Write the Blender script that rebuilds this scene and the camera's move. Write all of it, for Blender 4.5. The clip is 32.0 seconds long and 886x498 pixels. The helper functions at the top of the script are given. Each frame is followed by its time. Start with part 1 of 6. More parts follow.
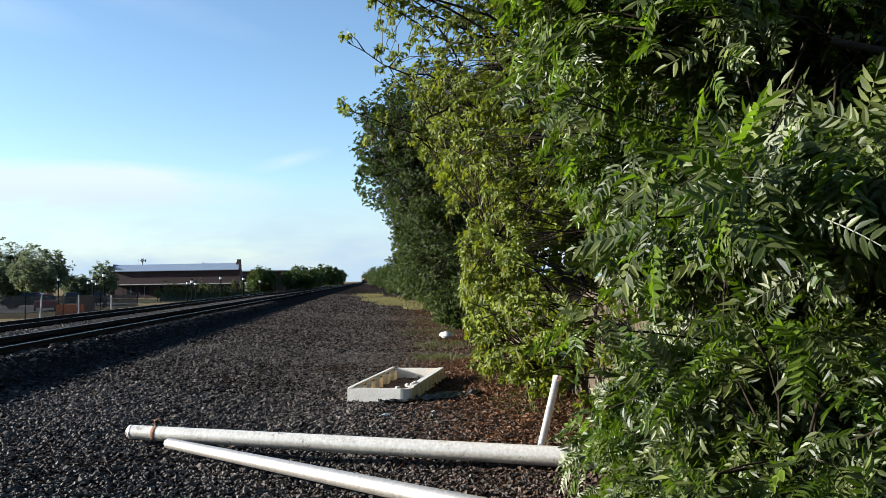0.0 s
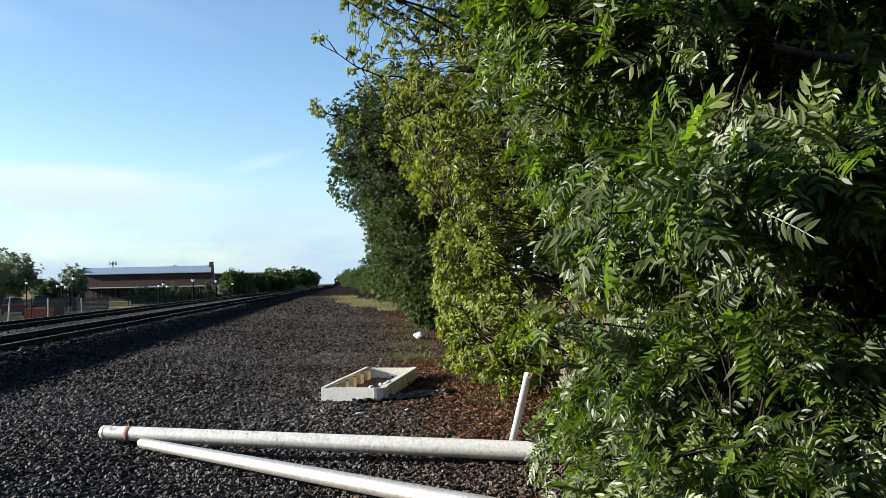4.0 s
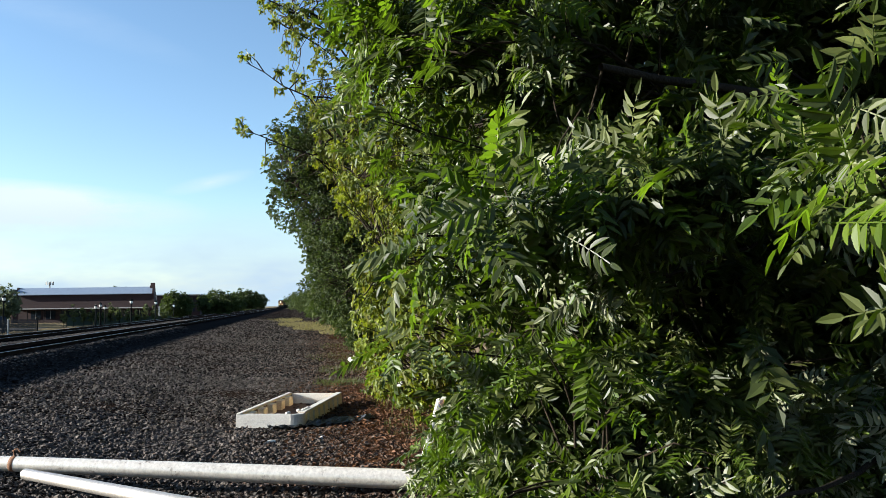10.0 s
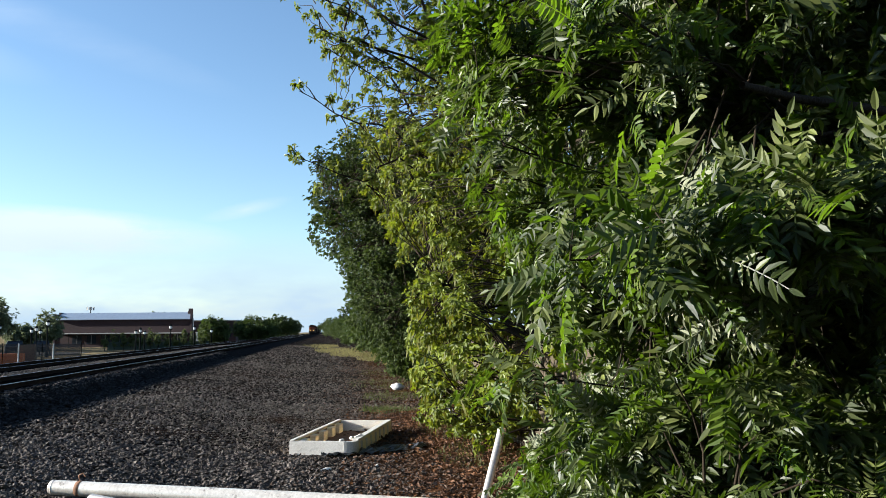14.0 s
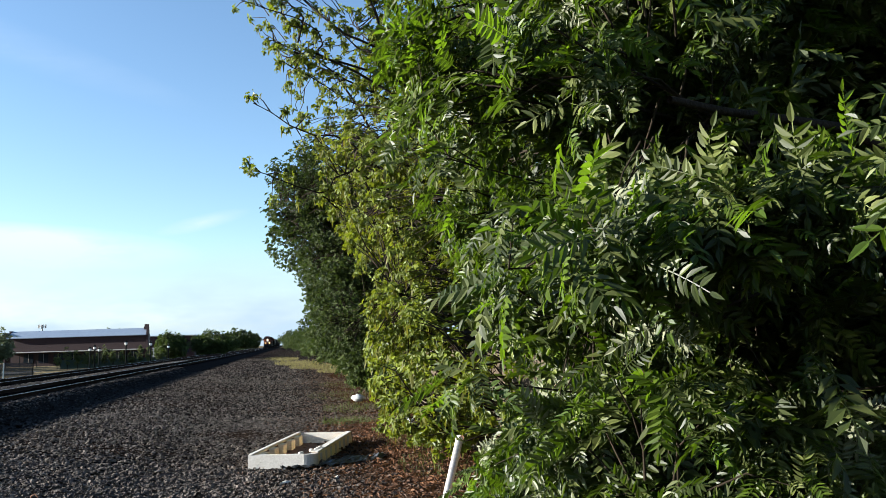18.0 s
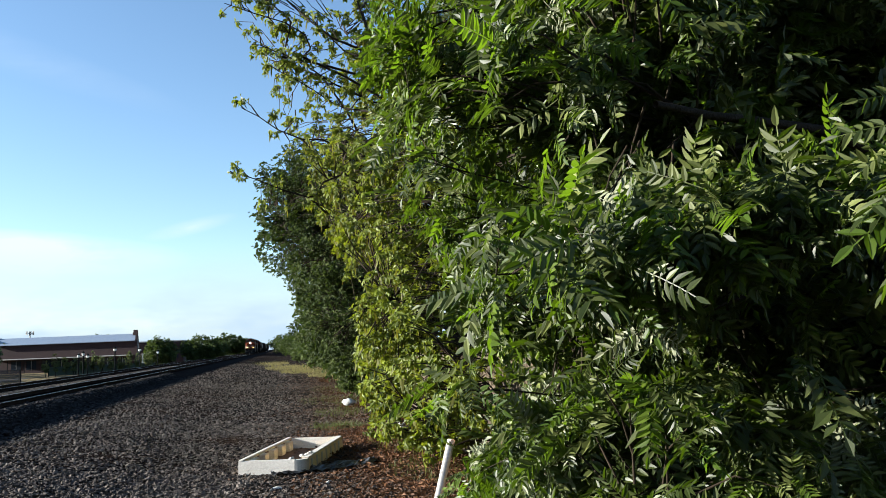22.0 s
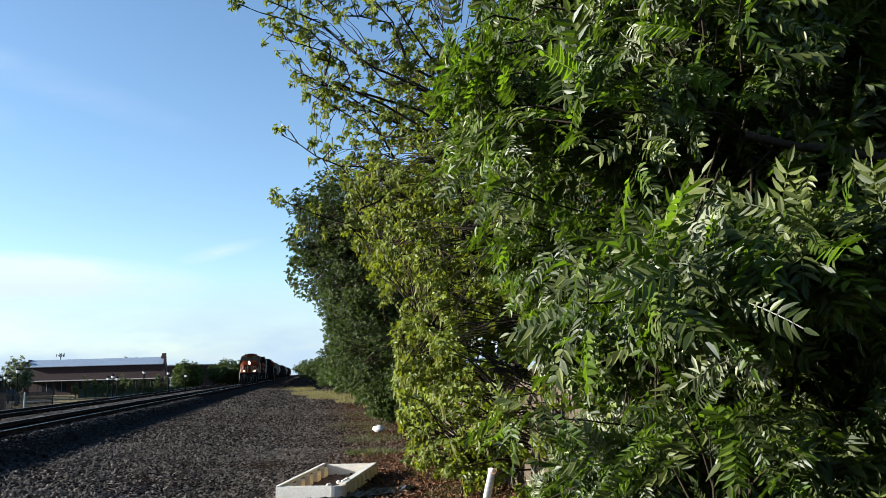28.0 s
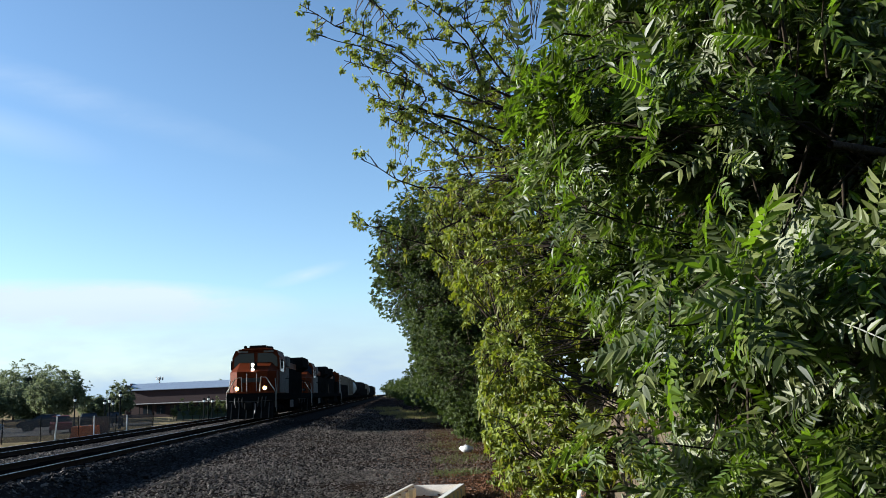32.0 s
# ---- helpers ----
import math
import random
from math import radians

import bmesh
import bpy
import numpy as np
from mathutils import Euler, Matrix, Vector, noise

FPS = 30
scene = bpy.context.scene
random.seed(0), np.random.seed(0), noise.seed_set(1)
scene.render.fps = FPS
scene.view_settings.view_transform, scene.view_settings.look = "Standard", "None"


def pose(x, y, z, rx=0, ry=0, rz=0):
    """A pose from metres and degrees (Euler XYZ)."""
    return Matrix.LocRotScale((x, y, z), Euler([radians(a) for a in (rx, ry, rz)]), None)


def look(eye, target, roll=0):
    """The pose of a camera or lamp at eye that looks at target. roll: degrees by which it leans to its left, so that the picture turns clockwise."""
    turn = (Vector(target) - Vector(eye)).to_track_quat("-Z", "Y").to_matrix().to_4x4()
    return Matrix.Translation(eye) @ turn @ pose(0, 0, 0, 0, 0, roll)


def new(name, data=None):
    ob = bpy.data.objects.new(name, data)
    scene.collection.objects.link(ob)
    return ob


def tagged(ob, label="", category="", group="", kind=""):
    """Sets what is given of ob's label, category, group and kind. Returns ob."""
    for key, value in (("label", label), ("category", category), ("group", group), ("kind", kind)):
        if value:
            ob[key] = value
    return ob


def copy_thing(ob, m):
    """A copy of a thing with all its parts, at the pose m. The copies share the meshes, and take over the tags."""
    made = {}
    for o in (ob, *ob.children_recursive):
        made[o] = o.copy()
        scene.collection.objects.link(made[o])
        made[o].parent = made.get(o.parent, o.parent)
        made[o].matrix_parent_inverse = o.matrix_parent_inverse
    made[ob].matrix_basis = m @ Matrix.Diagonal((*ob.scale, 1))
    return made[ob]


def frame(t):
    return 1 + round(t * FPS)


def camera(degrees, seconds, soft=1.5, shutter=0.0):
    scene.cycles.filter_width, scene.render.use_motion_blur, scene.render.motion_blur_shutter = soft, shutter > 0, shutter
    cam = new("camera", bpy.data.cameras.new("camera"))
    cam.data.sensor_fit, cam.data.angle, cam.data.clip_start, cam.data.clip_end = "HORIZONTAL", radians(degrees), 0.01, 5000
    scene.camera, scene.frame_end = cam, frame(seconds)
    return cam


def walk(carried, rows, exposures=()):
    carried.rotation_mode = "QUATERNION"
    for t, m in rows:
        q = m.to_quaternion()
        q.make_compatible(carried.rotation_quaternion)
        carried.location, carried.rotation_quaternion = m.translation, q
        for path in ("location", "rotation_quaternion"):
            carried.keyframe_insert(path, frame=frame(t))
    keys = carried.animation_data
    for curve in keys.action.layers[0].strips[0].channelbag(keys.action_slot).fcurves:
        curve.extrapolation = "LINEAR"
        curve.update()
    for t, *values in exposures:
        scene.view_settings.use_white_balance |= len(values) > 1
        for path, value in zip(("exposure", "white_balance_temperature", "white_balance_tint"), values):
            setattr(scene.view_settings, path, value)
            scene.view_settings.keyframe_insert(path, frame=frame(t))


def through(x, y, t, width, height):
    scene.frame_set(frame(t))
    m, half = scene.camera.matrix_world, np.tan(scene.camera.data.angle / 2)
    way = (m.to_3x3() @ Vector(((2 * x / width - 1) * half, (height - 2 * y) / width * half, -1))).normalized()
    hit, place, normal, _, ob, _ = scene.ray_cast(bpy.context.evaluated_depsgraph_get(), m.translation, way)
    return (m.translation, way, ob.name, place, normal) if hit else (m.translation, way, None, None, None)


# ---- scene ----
cam = camera(58.40, 32.0, soft=0.7)
PATH = [
    (0, (0.144, -1.250, 2.280), (0.260, 0.745, 2.357), -0.85),
    (0.5, (0.539, -1.301, 2.277), (0.625, 0.694, 2.387), -0.21),
    (1, (0.578, -1.419, 2.271), (0.647, 0.576, 2.392), 0.33),
    (1.5, (0.376, -1.475, 2.269), (0.506, 0.518, 2.386), -0.06),
    (2, (0.194, -1.436, 2.251), (0.374, 0.552, 2.363), -0.86),
    (2.5, (0.169, -1.419, 2.251), (0.353, 0.570, 2.351), -0.89),
    (3, (0.156, -1.414, 2.235), (0.341, 0.575, 2.328), -0.92),
    (3.5, (0.160, -1.441, 2.242), (0.341, 0.548, 2.330), -1.16),
    (5.5, (0.171, -1.222, 2.248), (0.349, 0.769, 2.306), -1.07),
    (6, (0.461, -1.262, 2.257), (0.566, 0.734, 2.335), -1.73),
    (6.5, (0.704, -1.368, 2.289), (0.764, 0.629, 2.379), -0.22),
    (7, (0.558, -1.344, 2.279), (0.651, 0.651, 2.383), -0.40),
    (7.5, (0.505, -1.308, 2.267), (0.624, 0.684, 2.386), -0.79),
    (8, (0.560, -1.326, 2.269), (0.684, 0.667, 2.395), -0.85),
    (8.5, (0.617, -1.333, 2.261), (0.752, 0.658, 2.392), -1.17),
    (9, (0.617, -1.347, 2.264), (0.760, 0.644, 2.389), -1.04),
    (9.5, (0.584, -1.347, 2.260), (0.739, 0.643, 2.384), -0.75),
    (10, (0.721, -1.287, 2.245), (1.026, 0.685, 2.382), -0.73),
    (10.5, (1.279, -1.157, 2.156), (1.468, 0.823, 2.365), -0.82),
    (11, (1.606, -1.116, 2.158), (1.727, 0.860, 2.447), 1.76),
    (11.5, (1.524, -1.158, 2.283), (1.484, 0.807, 2.656), 2.91),
    (12, (1.038, -1.193, 2.179), (0.920, 0.773, 2.525), 3.06),
    (12.5, (0.587, -1.210, 2.241), (0.525, 0.765, 2.547), 0.33),
    (13, (0.657, -1.235, 2.245), (0.681, 0.750, 2.494), -0.26),
    (13.5, (0.627, -1.238, 2.249), (0.677, 0.750, 2.468), 0.81),
    (14, (0.336, -1.136, 2.248), (0.559, 0.841, 2.453), -0.41),
    (14.5, (0.225, -1.113, 2.236), (0.506, 0.858, 2.420), -1.35),
    (15, (0.201, -1.147, 2.244), (0.495, 0.823, 2.419), -1.63),
    (15.5, (0.301, -1.199, 2.254), (0.578, 0.774, 2.432), -2.01),
    (17.5, (0.370, -1.244, 2.238), (0.697, 0.715, 2.467), -1.52),
    (18, (0.387, -1.245, 2.241), (0.710, 0.716, 2.468), -1.73),
    (18.5, (0.389, -1.277, 2.238), (0.742, 0.679, 2.456), -1.05),
    (19, (0.391, -1.280, 2.234), (0.745, 0.677, 2.446), -0.99),
    (19.5, (0.381, -1.273, 2.232), (0.734, 0.684, 2.438), -1.30),
    (20, (0.400, -1.256, 2.239), (0.749, 0.703, 2.438), -1.68),
    (20.5, (0.405, -1.245, 2.244), (0.753, 0.714, 2.441), -1.97),
    (21, (0.405, -1.243, 2.250), (0.769, 0.713, 2.455), -1.96),
    (21.5, (0.398, -1.245, 2.253), (0.757, 0.711, 2.467), -2.58),
    (22, (0.397, -1.246, 2.254), (0.745, 0.709, 2.487), -2.29),
    (22.5, (0.393, -1.268, 2.259), (0.734, 0.686, 2.516), -1.86),
    (23, (0.389, -1.266, 2.256), (0.733, 0.686, 2.521), -2.20),
    (23.5, (0.387, -1.260, 2.250), (0.737, 0.689, 2.531), -2.06),
    (24, (0.381, -1.244, 2.248), (0.727, 0.705, 2.535), -1.89),
    (24.5, (0.377, -1.236, 2.242), (0.724, 0.713, 2.525), -1.80),
    (25, (0.354, -1.222, 2.234), (0.690, 0.730, 2.511), -1.67),
    (25.5, (0.264, -1.208, 2.235), (0.617, 0.741, 2.509), -0.80),
    (26, (0.141, -1.167, 2.232), (0.524, 0.780, 2.487), -1.16),
    (26.5, (0.148, -1.184, 2.251), (0.493, 0.770, 2.505), -1.72),
    (28.5, (0.144, -1.232, 2.264), (0.416, 0.724, 2.579), -1.42),
    (29, (0.149, -1.215, 2.264), (0.402, 0.743, 2.584), -1.41),
    (29.5, (0.125, -1.248, 2.263), (0.347, 0.711, 2.593), -1.28),
    (30, (0.108, -1.241, 2.260), (0.289, 0.721, 2.601), -1.27),
    (30.5, (0.110, -1.225, 2.266), (0.278, 0.737, 2.613), -0.99),
    (31, (0.098, -1.229, 2.270), (0.247, 0.734, 2.623), -1.16),
    (31.5, (0.097, -1.232, 2.284), (0.225, 0.732, 2.642), -1.73),
    (32, (0.180, -1.211, 2.298), (0.260, 0.756, 2.651), -2.31),
]
walk(cam, [(t, look(eye, target, roll)) for t, eye, target, roll in PATH], [(0.0, 2.10, 5750, 8), (6.0, 2.12, 5780, 8), (10.0, 2.14, 5780, 8), (11.0, 2.09, 5720, 8), (12.0, 1.88, 5480, 8), (13.0, 2.03, 5620, 8), (14.0, 2.14, 5720, 8), (18.0, 2.24, 5760, 8), (24.0, 2.24, 5780, 8), (26.0, 2.21, 5780, 8), (29.0, 2.13, 5680, 8), (32.0, 2.04, 5600, 8)])

# ---- light ----
SUN_ELEV, SUN_AZ = 15.5, -86.0     # degrees; azimuth from +y towards +x
world = bpy.data.worlds.new("sky")
scene.world = world
world.use_nodes = True
wn = world.node_tree.nodes
sky = wn.new("ShaderNodeTexSky")
sky.sky_type = "NISHITA"
sky.sun_disc = False
sky.sun_elevation, sky.sun_rotation = radians(SUN_ELEV), radians(SUN_AZ)
sky.air_density, sky.dust_density, sky.ozone_density = 1.0, 0.15, 1.5
wn["Background"].inputs["Strength"].default_value = 0.050
world.node_tree.links.new(sky.outputs[0], wn["Background"].inputs["Color"])
sun_dir = Vector((math.sin(radians(SUN_AZ)) * math.cos(radians(SUN_ELEV)), math.cos(radians(SUN_AZ)) * math.cos(radians(SUN_ELEV)), math.sin(radians(SUN_ELEV))))
sun = new("sun", bpy.data.lights.new("sun", "SUN"))
sun.data.energy, sun.data.angle, sun.data.color = 5.0, radians(0.6), (1.0, 0.90, 0.74)
sun.matrix_world = look(sun_dir * 60, (0, 0, 0))

# ---- materials ----


def ramp(nt, fac, stops):
    r = nt.nodes.new("ShaderNodeValToRGB")
    el = r.color_ramp.elements
    while len(el) < len(stops):
        el.new(0.5)
    for e, (p, c) in zip(el, stops):
        e.position, e.color = p, (*c, 1)
    nt.links.new(fac, r.inputs["Fac"])
    return r.outputs["Color"]


def noise_tex(nt, scale, detail=4.0, rough=0.6, coord="Object", stretch=None):
    tc = nt.nodes.new("ShaderNodeTexCoord")
    n = nt.nodes.new("ShaderNodeTexNoise")
    n.inputs["Scale"].default_value, n.inputs["Detail"].default_value, n.inputs["Roughness"].default_value = scale, detail, rough
    src = tc.outputs[coord]
    if stretch:
        mp = nt.nodes.new("ShaderNodeMapping")
        mp.inputs["Scale"].default_value = stretch
        nt.links.new(src, mp.inputs["Vector"])
        src = mp.outputs["Vector"]
    nt.links.new(src, n.inputs["Vector"])
    return n.outputs["Fac"]


def mixed(nt, fac, a, b, kind="MIX"):
    m = nt.nodes.new("ShaderNodeMix")
    m.data_type, m.blend_type = "RGBA", kind
    for sock, v in ((m.inputs[0], fac), (m.inputs[6], a), (m.inputs[7], b)):
        if isinstance(v, (int, float)):
            sock.default_value = v
        elif isinstance(v, tuple):
            sock.default_value = (*v, 1)
        else:
            nt.links.new(v, sock)
    return m.outputs[2]


def bumped(nt, fac, bsdf, strength, distance):
    b = nt.nodes.new("ShaderNodeBump")
    b.inputs["Strength"].default_value, b.inputs["Distance"].default_value = strength, distance
    nt.links.new(fac, b.inputs["Height"])
    nt.links.new(b.outputs["Normal"], bsdf.inputs["Normal"])


def surf(name, col, col2=None, rough=0.6, metal=0.0, scale=3.0, fine=40.0, bump=0.2, dist=0.01, dirt=None, dirt_at=0.6, stretch=None, island=0.0, spec=0.3):
    """Two scales of colour change, fine relief, and stains."""
    m = bpy.data.materials.new(name)
    m.use_nodes = True
    nt = m.node_tree
    b = nt.nodes["Principled BSDF"]
    col2 = col2 or tuple(c * 0.7 for c in col)
    big, small = noise_tex(nt, scale, 5, 0.65, stretch=stretch), noise_tex(nt, fine, 3, 0.6)
    c = ramp(nt, big, [(0.3, col2), (0.7, col)])
    c = mixed(nt, 0.5, c, ramp(nt, small, [(0.3, tuple(v * 0.75 for v in col2)), (0.7, tuple(min(1, v * 1.15) for v in col))]))
    if dirt:
        d = noise_tex(nt, scale * 2.3, 6, 0.7)
        f = nt.nodes.new("ShaderNodeMapRange")
        f.inputs[1].default_value, f.inputs[2].default_value = dirt_at, dirt_at + 0.12
        nt.links.new(d, f.inputs[0])
        c = mixed(nt, f.outputs[0], c, dirt)
    if island:
        g = nt.nodes.new("ShaderNodeNewGeometry")
        c = mixed(nt, island, c, ramp(nt, g.outputs["Random Per Island"], [(0.0, tuple(v * 0.3 for v in col)), (1.0, tuple(min(1, v * 2.0) for v in col))]))
    nt.links.new(c, b.inputs["Base Color"])
    b.inputs["Roughness"].default_value, b.inputs["Metallic"].default_value = rough, metal
    b.inputs["Specular IOR Level"].default_value = spec
    if bump:
        bumped(nt, small, b, bump, dist)
    return m


def leaf_mat(name, dark, light, through, rough=0.42, amount=0.35, spec=0.5, clump=2.0, pale=1.25, middle=0.5):
    """A leaf blade: waxy top, light coming through; tone varies from leaf to leaf."""
    m = bpy.data.materials.new(name)
    m.use_nodes = True
    nt = m.node_tree
    b, out = nt.nodes["Principled BSDF"], nt.nodes["Material Output"]
    g = nt.nodes.new("ShaderNodeNewGeometry")
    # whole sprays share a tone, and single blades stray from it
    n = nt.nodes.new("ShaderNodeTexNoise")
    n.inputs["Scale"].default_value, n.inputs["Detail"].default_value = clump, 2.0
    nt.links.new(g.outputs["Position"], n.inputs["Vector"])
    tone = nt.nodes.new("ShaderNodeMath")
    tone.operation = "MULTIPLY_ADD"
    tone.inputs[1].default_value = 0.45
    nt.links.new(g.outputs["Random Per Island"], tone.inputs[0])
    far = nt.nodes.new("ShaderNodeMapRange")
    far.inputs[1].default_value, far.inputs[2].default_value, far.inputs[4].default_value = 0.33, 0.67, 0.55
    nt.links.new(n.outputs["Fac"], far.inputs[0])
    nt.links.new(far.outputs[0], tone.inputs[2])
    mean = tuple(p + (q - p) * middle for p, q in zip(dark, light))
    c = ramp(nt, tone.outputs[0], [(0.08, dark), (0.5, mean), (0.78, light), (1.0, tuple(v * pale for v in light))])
    nt.links.new(c, b.inputs["Base Color"])
    b.inputs["Roughness"].default_value = rough
    b.inputs["Specular IOR Level"].default_value = spec
    t = nt.nodes.new("ShaderNodeBsdfTranslucent")
    nt.links.new(mixed(nt, 0.12, through, c), t.inputs["Color"])
    s = nt.nodes.new("ShaderNodeMixShader")
    s.inputs[0].default_value = amount
    nt.links.new(b.outputs[0], s.inputs[1])
    nt.links.new(t.outputs[0], s.inputs[2])
    nt.links.new(s.outputs[0], out.inputs["Surface"])
    return m


def glow(name, col, strength):
    m = bpy.data.materials.new(name)
    m.use_nodes = True
    b = m.node_tree.nodes["Principled BSDF"]
    b.inputs["Base Color"].default_value = (*col, 1)
    b.inputs["Emission Color"].default_value = (*col, 1)
    b.inputs["Emission Strength"].default_value = strength
    return m


def glass(name, col=(0.03, 0.04, 0.05), rough=0.08):
    m = bpy.data.materials.new(name)
    m.use_nodes = True
    b = m.node_tree.nodes["Principled BSDF"]
    b.inputs["Base Color"].default_value = (*col, 1)
    b.inputs["Roughness"].default_value = rough
    b.inputs["Specular IOR Level"].default_value = 0.2
    return m


def ground_mat():
    """Dark ballast gravel, browner towards the trees, sandy on the far side of the tracks, with grass further off."""
    m = bpy.data.materials.new("gravel_ground")
    m.use_nodes = True
    nt = m.node_tree
    b = nt.nodes["Principled BSDF"]
    tc = nt.nodes.new("ShaderNodeTexCoord")
    vo = nt.nodes.new("ShaderNodeTexVoronoi")
    vo.inputs["Scale"].default_value = 21.0
    nt.links.new(tc.outputs["Object"], vo.inputs["Vector"])
    hue = nt.nodes.new("ShaderNodeSeparateColor")
    nt.links.new(vo.outputs["Color"], hue.inputs["Color"])
    stone = ramp(nt, hue.outputs[0], [(0.0, (0.003, 0.003, 0.003)), (0.5, (0.007, 0.006, 0.006)), (0.8, (0.026, 0.022, 0.020)), (1.0, (0.075, 0.070, 0.067))])
    patch = noise_tex(nt, 0.35, 5, 0.6)
    stone = mixed(nt, ramp(nt, patch, [(0.45, (0, 0, 0)), (0.62, (0.55, 0.55, 0.55))]), stone, (0.027, 0.017, 0.012))
    sx = nt.nodes.new("ShaderNodeSeparateXYZ")
    nt.links.new(tc.outputs["Object"], sx.inputs[0])

    def band(sock, a, z):
        r = nt.nodes.new("ShaderNodeMapRange")
        r.inputs[1].default_value, r.inputs[2].default_value = a, z
        nt.links.new(sock, r.inputs[0])
        return r.outputs[0]
    wob = nt.nodes.new("ShaderNodeMath")
    wob.operation = "MULTIPLY_ADD"
    wob.inputs[1].default_value = 3.0
    nt.links.new(noise_tex(nt, 0.6, 4), wob.inputs[0])
    nt.links.new(sx.outputs[0], wob.inputs[2])
    litter = ramp(nt, noise_tex(nt, 22, 4, 0.7), [(0.32, (0.010, 0.006, 0.004)), (0.55, (0.045, 0.022, 0.010)), (0.72, (0.09, 0.05, 0.024))])
    c = mixed(nt, band(wob.outputs[0], 2.2, 3.2), stone, litter)
    dry = ramp(nt, noise_tex(nt, 0.8, 5), [(0.3, (0.085, 0.070, 0.045)), (0.55, (0.150, 0.118, 0.070)), (0.72, (0.050, 0.055, 0.022))])
    c = mixed(nt, band(sx.outputs[0], -19.0, -20.0), c, dry)
    nt.links.new(c, b.inputs["Base Color"])
    b.inputs["Roughness"].default_value = 0.9
    b.inputs["Specular IOR Level"].default_value = 0.0
    bumped(nt, vo.outputs["Distance"], b, 0.9, 0.05)
    return m


def cloud_mat(name, banks, tint, strength):
    """Thin white cloud, dense in a low bank, with faint streaks higher up; clear sky shows between."""
    m = bpy.data.materials.new(name)
    m.use_nodes = True
    nt = m.node_tree
    nt.nodes.remove(nt.nodes["Principled BSDF"])
    out = nt.nodes["Material Output"]
    tc = nt.nodes.new("ShaderNodeTexCoord")
    total = None
    # centre x, z, half sizes and lean of each bank, with its density, in metres of the backdrop
    for cx, cz, rx, rz, lean, dens, grain in banks:
        mp = nt.nodes.new("ShaderNodeMapping")
        mp.vector_type = "TEXTURE"
        mp.inputs["Location"].default_value = (cx, 0, cz)
        mp.inputs["Rotation"].default_value = (0, radians(-lean), 0)
        mp.inputs["Scale"].default_value = (rx, 1, rz)
        nt.links.new(tc.outputs["Object"], mp.inputs["Vector"])
        g = nt.nodes.new("ShaderNodeTexGradient")
        g.gradient_type = "SPHERICAL"
        nt.links.new(mp.outputs["Vector"], g.inputs["Vector"])
        n = noise_tex(nt, grain, 6, 0.6, "Object", (1, 1, 3.5))
        r = nt.nodes.new("ShaderNodeMapRange")
        r.inputs[1].default_value, r.inputs[2].default_value, r.inputs[3].default_value, r.inputs[4].default_value = 0.3, 0.62, 0.25, 1.6 * dens
        nt.links.new(n, r.inputs[0])
        k = nt.nodes.new("ShaderNodeMath")
        k.operation = "MULTIPLY"
        nt.links.new(g.outputs["Fac"], k.inputs[0])
        nt.links.new(r.outputs[0], k.inputs[1])
        if total is None:
            total = k.outputs[0]
        else:
            a = nt.nodes.new("ShaderNodeMath")
            a.operation = "ADD"
            a.use_clamp = True
            nt.links.new(total, a.inputs[0])
            nt.links.new(k.outputs[0], a.inputs[1])
            total = a.outputs[0]
    e = nt.nodes.new("ShaderNodeEmission")
    e.inputs["Color"].default_value, e.inputs["Strength"].default_value = (*tint, 1), strength
    t = nt.nodes.new("ShaderNodeBsdfTransparent")
    s = nt.nodes.new("ShaderNodeMixShader")
    nt.links.new(total, s.inputs[0])
    nt.links.new(t.outputs[0], s.inputs[1])
    nt.links.new(e.outputs[0], s.inputs[2])
    nt.links.new(s.outputs[0], out.inputs["Surface"])
    return m


CLOUDS = ((-1080, 305, 760, 90, -2, 2.2, 0.0022), (-1050, 190, 900, 60, -1, 0.45, 0.003), (-1150, 1010, 900, 75, -19, 0.06, 0.003), (-330, 375, 150, 26, 14, 0.32, 0.008), (-1300, 880, 420, 80, -16, 0.15, 0.004))
M_CLOUD = cloud_mat("thin_cloud", CLOUDS, (0.90, 0.96, 1.0), 0.234)
M_HAZE = cloud_mat("low_haze", ((-500, -20, 6000, 340, 0, 1.5, 0.0006),), (0.78, 0.92, 1.0), 0.188)
M_GROUND = ground_mat()
M_STONE = surf("ballast_stone", (0.0640, 0.0540, 0.0470), (0.0080, 0.0068, 0.0060), rough=0.6, scale=9, fine=60, bump=0.4, dist=0.006, island=0.8, spec=0.06)
M_EARTHY = surf("earthy_ballast_stone", (0.0600, 0.0415, 0.0310), (0.0090, 0.0062, 0.0047), rough=0.7, scale=9, fine=60, bump=0.4, dist=0.006, island=0.75, spec=0.04)
M_SHADOWED = surf("shadowed_ballast_stone", (0.0200, 0.0195, 0.0205), (0.0050, 0.0050, 0.0055), rough=0.7, scale=9, fine=60, bump=0.4, dist=0.006, island=0.7, spec=0.03)
M_STEEL = surf("rail_steel_side", (0.035, 0.024, 0.018), (0.018, 0.013, 0.011), rough=0.8, metal=0.0, scale=2, fine=50, spec=0.0)
M_RAILTOP = surf("polished_rail_head", (0.55, 0.55, 0.55), (0.40, 0.40, 0.40), rough=0.33, metal=1.0, scale=2, fine=30, bump=0.05)
M_TIE = surf("creosoted_wood", (0.022, 0.018, 0.015), (0.012, 0.010, 0.009), rough=0.85, scale=3, fine=25, bump=0.4, stretch=(8, 1, 1), spec=0.0)
